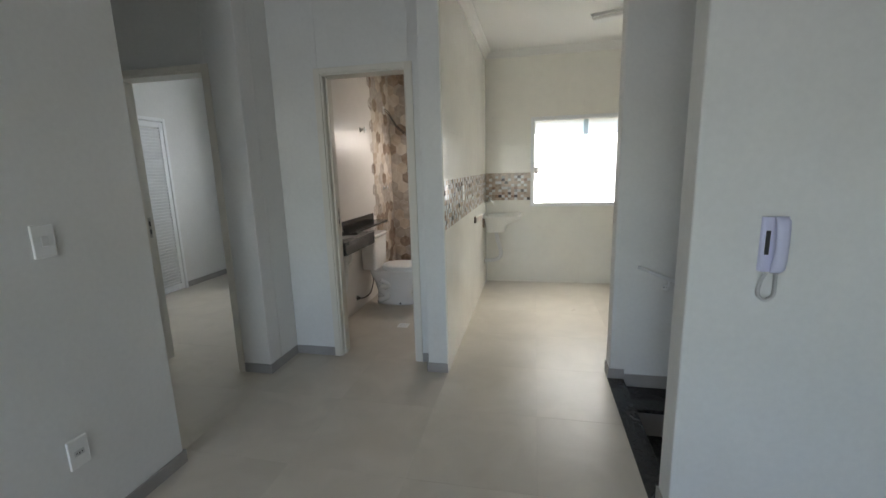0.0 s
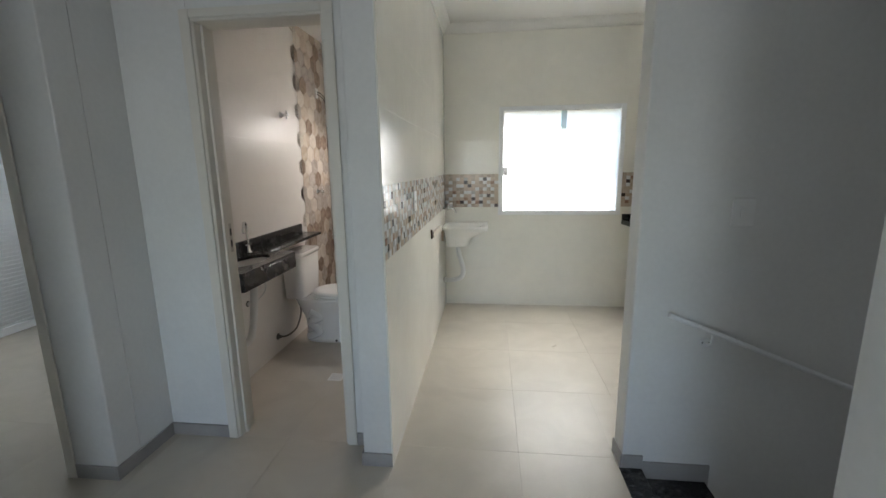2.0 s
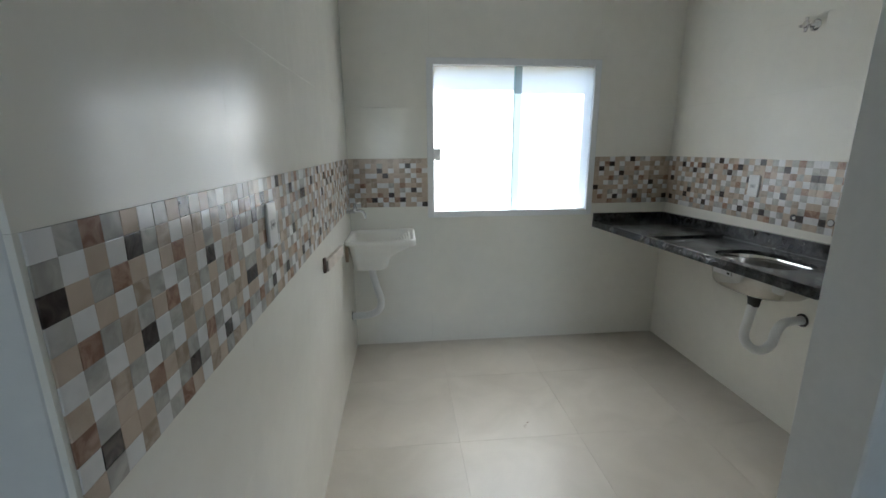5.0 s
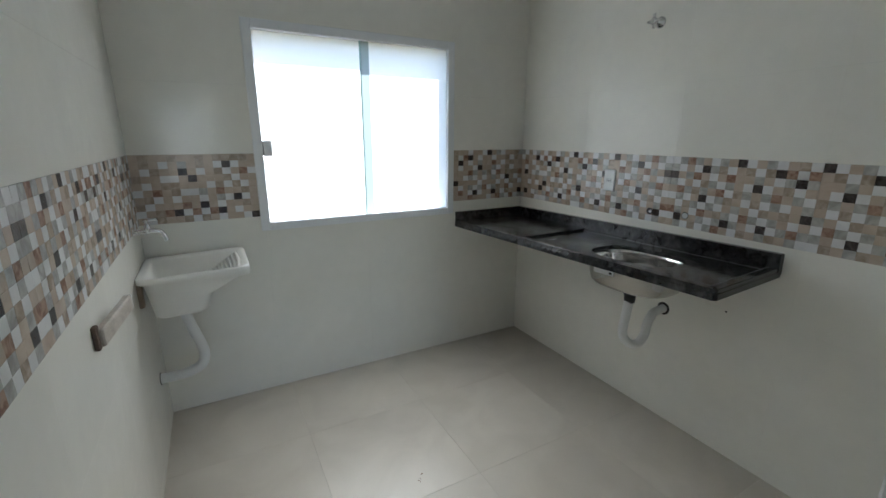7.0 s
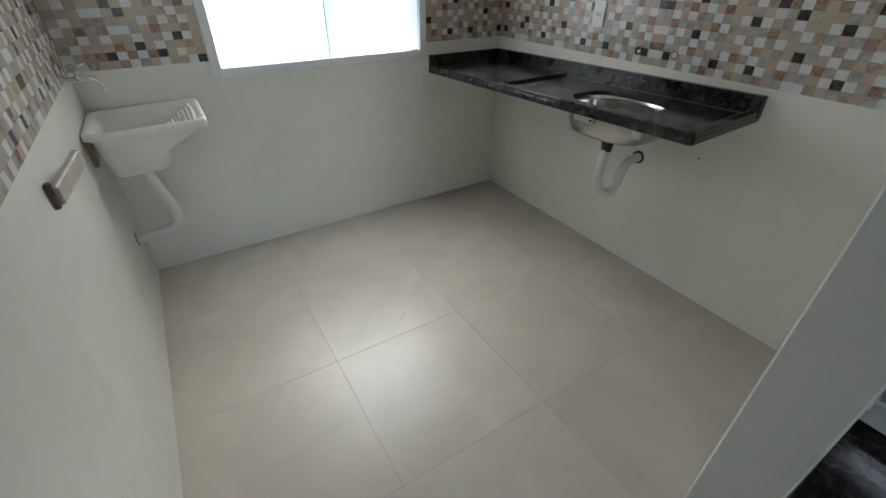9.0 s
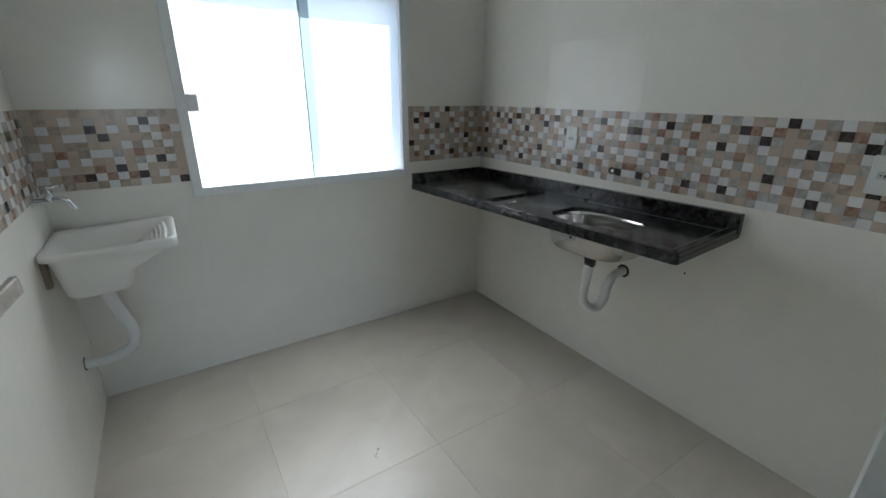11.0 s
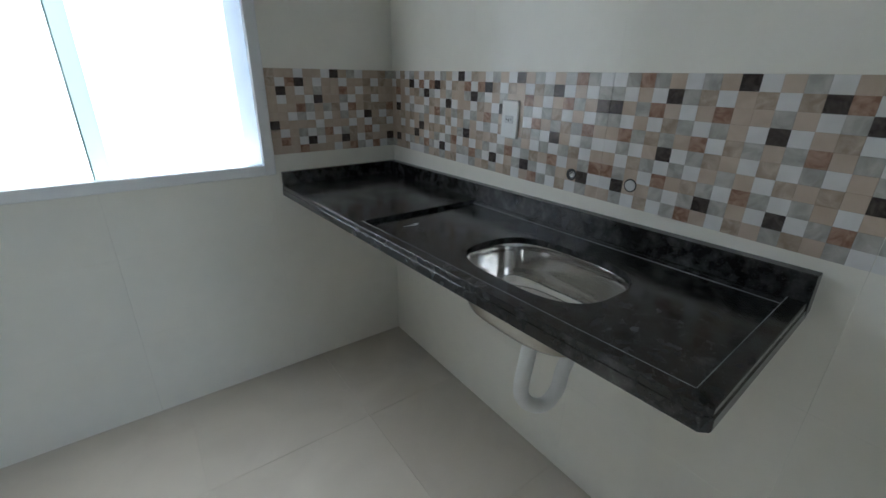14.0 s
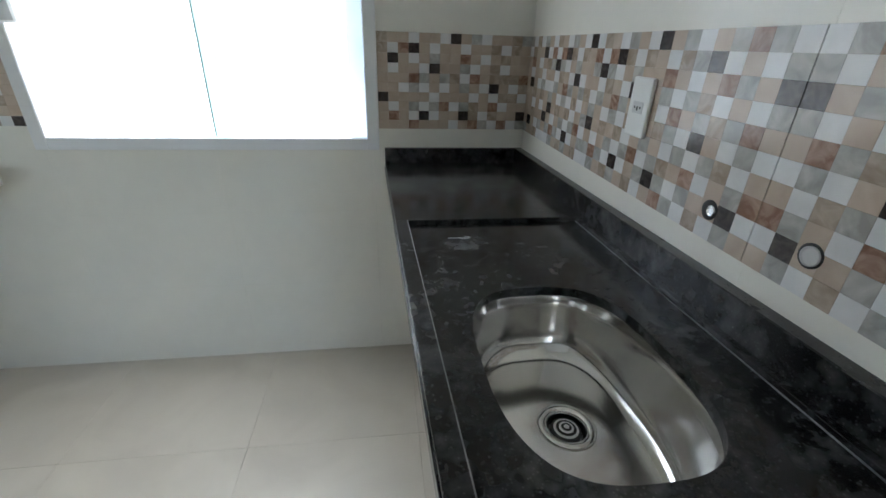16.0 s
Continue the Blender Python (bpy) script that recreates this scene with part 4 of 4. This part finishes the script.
def louvred_door():
    d = tagged(new("door_1"), "white aluminium louvred door, closed, in the bedroom", "door", kind="structure")
    x, y0, y1, h = -4.50, 3.55, 4.64, 2.08
    for r in ((x, x + 0.04, y0 - 0.04, y0, 0, h + 0.04), (x, x + 0.04, y1, y1 + 0.04, 0, h + 0.04), (x, x + 0.04, y0, y1, h, h + 0.04)):
        part("door_frame", boxes(r, bevel=0.003), ALU, d)
    for a, b in ((y0 + 0.003, y1 - 0.003),):
        for r in ((x, x + 0.03, a, a + 0.05, 0.01, h - 0.01), (x, x + 0.03, b - 0.05, b, 0.01, h - 0.01), (x, x + 0.03, a + 0.05, b - 0.05, 0.01, 0.08), (x, x + 0.03, a + 0.05, b - 0.05, h - 0.07, h - 0.01)):
            part("stile", boxes(r, bevel=0.002), ALU, d)
        first = None
        for k in range(52):
            z = 0.09 + k * 0.0369
            if first is None:
                first = part("slat", boxes((-0.003, 0.003, a + 0.05, b - 0.05, -0.021, 0.021)), ALU, d)
                ob = first
            else:
                ob = new("slat", first.data)
                ob.parent = d
            ob.matrix_world = Matrix.Translation((x + 0.017, 0, z)) @ pose(0, 0, 0, 0, 32)


louvred_door()

# ---- skirtings ----
SK = 0.07


def skirting(*rows):
    for r in rows:
        structure("baseboard", boxes(r, bevel=0.002), SKIRT, "grey porcelain tile skirting along the wall", "baseboard")


skirting((-1.80, -1.79, B, 1.75, 0, SK), (-1.94, -1.79, 1.75, 1.76, 0, SK), (-3.0, -1.94, 1.75, 1.76, 0, SK), (-3.0, -2.99, 1.76, 2.69, 0, SK),
         (-2.15, -1.93, 2.685, 2.695, 0, SK), (-1.93, -1.92, 2.685, 3.045, 0, SK), (-1.93, -1.595, 3.045, 3.055, 0, SK), (-0.875, -0.805, 3.045, 3.055, 0, SK),
         (-0.805, -0.795, 2.895, 3.055, 0, SK), (-0.795, -0.652, 2.895, 2.905, 0, SK),
         (0.442, 0.452, 2.995, 3.135, 0, SK), (0.452, 0.545, 2.995, 3.005, 0.001, SK), (0.465, 0.475, 1.76, 1.905, 0, SK), (0.475, 2.6, 1.76, 1.77, 0, SK),
         (-4.50, -4.49, 4.68, 5.44, 0, SK), (-4.50, -4.49, 2.84, 3.51, 0, SK), (-4.49, -2.05, 5.43, 5.44, 0, SK))


# ---- bathroom ----
def vanity():
    v = thing("vanity_counter", "black granite vanity counter with a curved apron", "counter")
    x0, zt = -1.86, 0.883
    y0, y1, ye = 3.20, 3.828, 4.72
    cx, cy = -1.682, 3.525
    ring = lambda f, z: [Vector((cx + 0.100 * f * math.cos(2 * math.pi * k / 40), cy + 0.195 * f * math.sin(2 * math.pi * k / 40), z)) for k in range(40)]
    part("top", holed_slab(ring(1.0, 0), cx, cy, x0, x0 + 0.343, y0, y1, zt - 0.02, zt), GRANITE, v)
    part("apron", boxes((x0 + 0.321, x0 + 0.343, y0, y1, zt - 0.108, zt - 0.0205), bevel=0.002), GRANITE, v)
    part("apron", boxes((x0 + 0.02, x0 + 0.3205, y1 - 0.02, y1, zt - 0.108, zt - 0.0205)), GRANITE, v)
    part("shelf", boxes((x0, x0 + 0.165, y1 + 0.001, ye, zt - 0.022, zt), bevel=0.002), GRANITE, v, "narrow granite shelf over the toilet tank")
    part("splashback", boxes((x0, x0 + 0.02, y0, 4.66, zt + 0.0005, zt + 0.08), bevel=0.002), GRANITE, v)
    b = thing("wash_basin", "white oval ceramic basin set into the vanity", "basin")
    bm = bmesh.new()
    loft(bm, [ring(f, z) for f, z in ((1.10, zt - 0.021), (1.02, zt - 0.0215), (1.0, zt - 0.030), (0.95, zt - 0.06), (0.84, zt - 0.10), (0.6, zt - 0.13), (0.2, zt - 0.14))], cap_start=False)
    part("bowl", bm, CERAMIC, b)
    bm = bmesh.new()
    loft(bm, [ring(f, z) for f, z in ((1.10, zt - 0.0225), (1.05, zt - 0.03), (1.0, zt - 0.06), (0.89, zt - 0.105), (0.64, zt - 0.137), (0.2, zt - 0.148))], cap_start=False)
    part("underside", bm, CERAMIC, b)
    bm = bmesh.new()
    lathe(bm, [(0.022, 0), (0.022, 0.002), (0.012, 0.0025)], m=Matrix.Translation((cx, cy, zt - 0.1398)))
    part("drain", bm, CHROME, b)
    f = thing("basin_faucet", "chrome swan-neck basin faucet", "tap")
    fx, fy = -1.822, 3.775
    bm = bmesh.new()
    lathe(bm, [(0.026, 0), (0.026, 0.005), (0.014, 0.012), (0.0125, 0.05), (0.010, 0.055)], m=Matrix.Translation((fx, fy, zt)))
    tube(bm, smooth_path([(fx, fy, zt + 0.05), (fx, fy, zt + 0.17), (fx + 0.004, fy - 0.015, zt + 0.20), (fx + 0.012, fy - 0.04, zt + 0.207), (fx + 0.018, fy - 0.062, zt + 0.188), (fx + 0.02, fy - 0.068, zt + 0.14)], 6), 0.0095, 12)
    part("spout", bm, CHROME, f)
    bm = bmesh.new()
    tube(bm, [(fx, fy - 0.035, zt + 0.052), (fx, fy, zt + 0.052), (fx, fy + 0.035, zt + 0.052)], 0.006, 8)
    part("handle", bm, CHROME, f)
    t = thing("drain_hose", "white corrugated drain hose under the vanity", "hose")
    bm = bmesh.new()
    tube(bm, smooth_path([(-1.70, 3.60, 0.745), (-1.715, 3.595, 0.55), (-1.733, 3.578, 0.39), (-1.752, 3.545, 0.33), (-1.785, 3.485, 0.35), (-1.82, 3.41, 0.41), (-1.858, 3.36, 0.42)], 12), 0.023, 12, 0.002)
    part("hose", bm, PVC, t)
    s = thing("supply_hose", "white flexible water hose under the vanity", "hose")
    bm = bmesh.new()
    tube(bm, smooth_path([(-1.78, 3.78, 0.83), (-1.76, 3.82, 0.72), (-1.77, 3.85, 0.60), (-1.82, 3.82, 0.53), (-1.858, 3.76, 0.52)], 8), 0.0065, 8)
    part("hose", bm, PVC, s)
    for y, z in ((3.76, 0.52), (3.45, 0.45)):
        o = thing("pipe_outlet", "round pipe outlet in the bathroom wall", "pipe outlet", group="bathroom outlets")
        bm = bmesh.new()
        lathe(bm, [(0.02, 0.0), (0.02, 0.002), (0.014, 0.003)], m=WESTM(-1.86, y, z))
        part("gap", bm, DARK, o)
        bm = bmesh.new()
        lathe(bm, [(0.013, 0.0), (0.013, 0.014), (0.010, 0.015)], m=WESTM(-1.86, y, z))
        part("fitting", bm, PVC, o)


vanity()


def toilet():
    t = thing("toilet", "white ceramic toilet with close-coupled tank and lid down", "toilet")
    yc = 4.43

    def oval(x0, x1, w, z, n=28, sq=2.4):
        cx, a = (x0 + x1) / 2, (x1 - x0) / 2
        e = 2 / sq
        return [Vector((cx + a * math.copysign(abs(math.cos(q)) ** e, math.cos(q)), yc + w * math.copysign(abs(math.sin(q)) ** e, math.sin(q)), z)) for q in (2 * math.pi * k / n for k in range(n))]

    bm = bmesh.new()
    loft(bm, [oval(-1.75, -1.32, 0.105, 0.0), oval(-1.75, -1.32, 0.105, 0.03), oval(-1.74, -1.35, 0.095, 0.12), oval(-1.76, -1.30, 0.115, 0.22), oval(-1.80, -1.22, 0.165, 0.32),
              oval(-1.82, -1.19, 0.182, 0.375), oval(-1.82, -1.19, 0.182, 0.395)])
    part("bowl", bm, CERAMIC, t)
    bm = bmesh.new()
    tube(bm, smooth_path([(-1.70, yc - 0.100, 0.05), (-1.60, yc - 0.098, 0.10), (-1.68, yc - 0.094, 0.17), (-1.58, yc - 0.105, 0.23), (-1.66, yc - 0.135, 0.29)], 7), 0.032, 12)
    part("trapway", bm, CERAMIC, t, "moulded trapway on the side")
    bm = bmesh.new()
    loft(bm, [oval(-1.66, -1.185, 0.186, 0.396), oval(-1.665, -1.18, 0.190, 0.402), oval(-1.665, -1.18, 0.190, 0.414), oval(-1.66, -1.185, 0.186, 0.418)])
    part("seat", bm, PVC, t)
    bm = bmesh.new()
    loft(bm, [oval(-1.66, -1.182, 0.188, 0.420), oval(-1.665, -1.178, 0.191, 0.426), oval(-1.66, -1.185, 0.186, 0.438), oval(-1.62, -1.23, 0.15, 0.445)])
    part("lid", bm, PVC, t)
    bm = bmesh.new()
    loft(bm, [oval(-1.850, -1.690, 0.165, 0.395, sq=7), oval(-1.852, -1.684, 0.172, 0.41, sq=7), oval(-1.855, -1.675, 0.185, 0.74, sq=7)])
    part("tank", bm, CERAMIC, t)
    bm = bmesh.new()
    loft(bm, [oval(-1.857, -1.668, 0.192, 0.742, sq=7), oval(-1.857, -1.666, 0.194, 0.765, sq=7), oval(-1.852, -1.675, 0.186, 0.777, sq=7)])
    part("tank_lid", bm, CERAMIC, t)
    bm = bmesh.new()
    lathe(bm, [(0.018, 0), (0.018, 0.005), (0.015, 0.007)], m=Matrix.Translation((-1.77, yc, 0.777)))
    part("flush_button", bm, CHROME, t)
    bm = bmesh.new()
    tube(bm, [(-1.46, yc - 0.100, 0.02), (-1.46, yc - 0.112, 0.02)], 0.009, 8)
    part("bolt_cap", bm, DARK, t)
    h = thing("supply_hose", "braided metal hose from the wall to the toilet tank", "hose")
    bm = bmesh.new()
    lathe(bm, [(0.026, 0), (0.026, 0.004), (0.014, 0.010), (0.012, 0.03)], m=WESTM(-1.86, 4.12, 0.13))
    part("rosette", bm, DARKMET, h)
    bm = bmesh.new()
    tube(bm, smooth_path([(-1.84, 4.12, 0.13), (-1.80, 4.16, 0.125), (-1.77, 4.26, 0.15), (-1.77, 4.36, 0.24), (-1.78, 4.38, 0.33), (-1.78, 4.39, 0.40)], 8), 0.007, 8)
    part("hose", bm, DARKMET, h)
    g = thing("floor_drain", "square white floor drain grate", "drain")
    part("frame", boxes((-1.30, -1.20, 3.70, 3.80, 0, 0.004), bevel=0.001), PVC, g)
    for k in range(5):
        part("slot", boxes((-1.288, -1.212, 3.716 + 0.015 * k, 3.722 + 0.015 * k, 0.004, 0.0046)), GREYPL, g)
    c = thing("electric_cable", "black electric shower cable loop out of a wall box", "cable")
    part("box", boxes((-1.86, -1.853, 5.20, 5.26, 2.10, 2.19), bevel=0.002), PVC, c)
    for k in range(2):
        bm = bmesh.new()
        tube(bm, smooth_path([(-1.853, 5.23, 2.16 - 0.02 * k), (-1.80, 5.25, 2.12 - 0.03 * k), (-1.74, 5.33, 1.98 - 0.02 * k), (-1.60, 5.38, 1.86 - 0.02 * k), (-1.46, 5.41, 1.86 + 0.03 * k), (-1.38, NY, 1.95)], 8), 0.0045, 6)
        part("wire", bm, DARK, c)


toilet()


# ---- scraps left from the building work ----
def scraps():
    w = thing("wire_scrap", "short bent scrap of pale wire on the granite counter", "wire scrap")
    x, y, z = 1.268, 4.678, 0.8893
    for pts in ([(x - 0.028, y, z), (x, y - 0.002, z + 0.001), (x + 0.026, y + 0.001, z), (x + 0.012, y + 0.008, z + 0.001)],
                [(x - 0.004, y - 0.003, z + 0.001), (x + 0.012, y - 0.007, z), (x + 0.026, y - 0.001, z + 0.001)]):
        bm = bmesh.new()
        tube(bm, smooth_path(pts, 4), 0.0009, 6)
        part("strand", bm, GREYPL, w)
    w.matrix_world = LEAN_C
    for px, py, turn, size in ((0.345, 4.412, 20, 0.006), (0.328, 4.392, 80, 0.004), (0.318, 4.384, 130, 0.004), (0.322, 4.374, 50, 0.003)):
        g = thing("mortar_crumb", "tiny dark crumb of mortar on the floor tile", "crumb", group="mortar crumbs")
        bm = boxes((-size, size, -size * 0.5, size * 0.5, 0.0, size * 0.5), bevel=size * 0.2, m=pose(px, py, 0.0004, 0, 0, turn))
        part("crumb", bm, WOODY, g)


scraps()


# ---- floor tiles ----
def floor_tiles():
    pitch, ox, oy = 0.615, -0.036, 3.682
    m = Matrix.Translation((ox, oy, 0))
    floor = bpy.data.objects["floor"]
    rooms = [(-1.80, 0.44, B, 3.055), (WX, EX, 2.90, NY), (-1.86, -0.81, 2.90, NY), (-3.0, -1.80, 1.75, 2.695), (-4.50, -2.05, 2.695, NY), (0.44, 2.6, B, 1.77)]
    h = pitch / 2 - 0.0004
    shared = {}
    for i in range(-8, 5):
        for j in range(-12, 4):
            cx, cy = ox + (i + 0.5) * pitch, oy + (j + 0.5) * pitch
            if not any(a - 0.3 < cx < b + 0.3 and d - 0.3 < cy < e + 0.3 for a, b, d, e in rooms):
                continue
            hx = h
            if cx + h > 0.44 and 1.77 < cy + h and cy - h < 3.135:
                # cut round the stairwell
                if cx - h > 0.43:
                    if cy > 2.6 and cy + h > 3.145:
                        part("tile", boxes((cx - h, cx + h, 3.137, cy + h, -0.006, 0), bevel=0.0004), FLOORTILE, floor)
                    elif cy - h < 1.75:
                        part("tile", boxes((cx - h, cx + h, cy - h, 1.768, -0.006, 0), bevel=0.0004), FLOORTILE, floor)
                    continue
                part("tile", boxes((cx - h, 0.4385, cy - h, cy + h, -0.006, 0), bevel=0.0004), FLOORTILE, floor)
                if cy + h > 3.145:
                    part("tile", boxes((0.4385, cx + h, 3.137, cy + h, -0.006, 0), bevel=0.0004), FLOORTILE, floor)
                continue
            if "t" not in shared:
                shared["t"] = part("tile", boxes((-h, h, -h, h, -0.006, 0), bevel=0.0004), FLOORTILE, floor)
                ob = shared["t"]
            else:
                ob = new("tile", shared["t"].data)
                ob.parent = floor
            ob.matrix_world = Matrix.Translation((cx, cy, random.uniform(-0.0003, 0.0)))


floor_tiles()


# ---- hexagon tiles in the shower ----
def hex_tiles():
    R = 0.079
    meshes = []
    for m in HEXMATS:
        bm = bmesh.new()
        loops = []
        for f, z in ((1.0, 0.0), (1.0, 0.0065), (0.965, 0.008)):
            loops.append([Vector((R * f * 0.985 * math.sin(radians(60 * k)), R * f * 0.985 * math.cos(radians(60 * k)), z)) for k in range(6)])
        loft(bm, loops, smooth=False)
        ob = finish("hexagon_tile", bm, m)
        meshes.append(ob.data)
        bpy.data.objects.remove(ob)
    dx, dz = R * math.sqrt(3), R * 1.5
    rng = random.Random(5)
    for wall, u0, u1 in (("wall_bathroom_west", 4.80, NY), ("wall_north", -1.86, -0.95)):
        owner = bpy.data.objects[wall]
        for r in range(24):
            z = 0.03 + r * dz
            for c in range(12):
                u = u0 + (c + 0.5 * (r % 2)) * dx
                if u > u1 + 0.01 or z > 2.66 or (wall == "wall_north" and -1.49 < u < -0.97 and 1.55 < z < 2.13):
                    continue
                ob = new("hexagon_tile", rng.choice(meshes))
                ob.parent = owner
                ob.matrix_world = WESTM(-1.86 - SKIN, u, z) if wall == "wall_bathroom_west" else SOUTHM(u, NY + SKIN, z)


hex_tiles()


# ---- mosaic bands ----
# the printed decor of one tile, top row first: B beige, G grey, W white, R rust, D dark, T tan
DECOR = ("WGRGBWGBDWBGWBTW", "GWBWDGTWBTWTDRWR", "DBGRBWBRBBGBWGDG", "GWBWTGWGBWDWBTWB", "BRGTGBRWTGBGRBGW",
         "WGWBDWGTBWTWGWBG", "BWTGWGWBGBWTBTBD", "RGBWRBTGWRGWGBWB", "WDBBGWGDGBWDWGRG", "BGWTWGRBWTBGTBGW")
END_STRIP = ("BGWTWG", "WDBBTW", "TBWBRB", "BWBBWB", "WGWBDB", "BTBTBB", "BWBWBB", "DBBTBB", "BGWBDB", "WWTBBG")
CORNER_PATCH = ("TBBWBBWDBGWBBTG", "TWRDBWBBWBBTWTB", "BDBWBGBBRBWBTBB", "BWBBWDBBGWBTWBB", "BBBRGBGTWRBTTTR",
                "BBWGWBWBGBWDBWT", "DBBBBWBBBWBWTTW", "BWBGWGRWGTBRWBB", "BRBWDWBBDTWTBBD", "BBBRBBBWBRGWRWG")
LAUNDRY_PATCH = ("BTBBTBBTBTTTTB", "BTBWBGBTBWDWBB", "BWTBBDBWBTWBRW", "TBBWWBDBBBTWBB", "BWBTTBBBWTWTWB",
                 "WBRBTWWGBRBBTB", "BTWBWBBWBGWDWB", "TWBBBRBDBWBBTB", "WBTRDWRWRDBWBB", "BWTBBTWTBWBBWD")


def turned(rows):
    """The letters column by column."""
    return ["".join(c) for c in zip(*rows)]


def spread_columns(rows, u0, u1):
    cols = turned(rows)
    w = (u1 - u0) / len(cols)
    return [(u0 + (k + 0.5) * w, w, c) for k, c in enumerate(cols)]


def east_columns():
    """Tiles laid to mirror one another about the joint behind the sink."""
    tile, joint, out = turned(DECOR), 4.296, []
    w = (NY - joint - 0.001) / 30
    for k, c in enumerate(tile + tile[8:] + turned(END_STRIP)):
        out.append((joint + 0.0007 + (k + 0.5) * w, w, c))
    w = 0.0363
    for k, c in enumerate(tile + tile[8:] + tile[:7]):
        out.append((joint - 0.0007 - (k + 0.5) * w - (0.001 if k > 15 else 0), w, c))
    return out


def west_columns():
    tile, w = turned(DECOR), 0.0361
    cols = (tile + tile[::-1] + tile + tile[::-1] + tile)[:70]
    return [(2.912 + (k + 0.5) * w, w, c) for k, c in enumerate(cols)]


def mosaic():
    s = 0.033
    h = s / 2 - 0.0001
    sets = []
    for slope in (0.992, 0.93):
        # the pieces of one wall are embossed, those of the others nearly flat
        sets.append([])
        for m in MOSMATS:
            bm = bmesh.new()
            loft(bm, [[Vector((a * f, b * f, z)) for a, b in ((-h, -h), (h, -h), (h, h), (-h, h))] for f, z in ((1, 0), (1, 0.0023), (slope, MOS))], smooth=False)
            ob = finish("mosaic_piece", bm, m)
            sets[-1].append(ob.data)
            bpy.data.objects.remove(ob)
    rng = random.Random(11)
    kinds = "BGWRDT"
    bands = (("wall_east", lambda u, z: EAST(u, z), east_columns(), 3.70, 4.62), ("wall_north", lambda u, z: SOUTHM(u, NY, z), spread_columns(LAUNDRY_PATCH, WX, WIN[0] - 0.036), -9, 9),
             ("wall_north", lambda u, z: SOUTHM(u, NY, z), spread_columns(CORNER_PATCH, WIN[1] + 0.036, EX), -9, 9), ("wall_west", lambda u, z: WESTM(WX, u, z), west_columns(), 2.9, 3.92))
    for wall, at, columns, near0, near1 in bands:
        owner = bpy.data.objects[wall]
        meshes = sets[wall == "wall_west"]
        rest = [bmesh.new() for _ in MOSMATS]
        for u, width, letters in columns:
            for r, letter in enumerate(letters):
                z = 1.03 + (9.5 - r) * s
                k = kinds.index(letter)
                m = at(u, z)
                if wall == "wall_west":
                    m = m @ pose(0, 0, 0, rng.uniform(-1.4, 1.4), rng.uniform(-1.4, 1.4), 0)
                m = m @ Matrix.Diagonal((width / s, 1, 1, 1))
                if near0 < u < near1:
                    ob = new("mosaic_piece", meshes[k])
                    ob.parent = owner
                    ob.matrix_world = m
                else:
                    rest[k].from_mesh(meshes[k])
                    rest[k].verts.ensure_lookup_table()
                    bmesh.ops.transform(rest[k], matrix=m, verts=rest[k].verts[-12:])
        for k, bm in enumerate(rest):
            if len(bm.verts):
                ob = part("mosaic_pieces", bm, MOSMATS[k], owner)
                ob["kind"] = "stuff"
            else:
                bm.free()


mosaic()
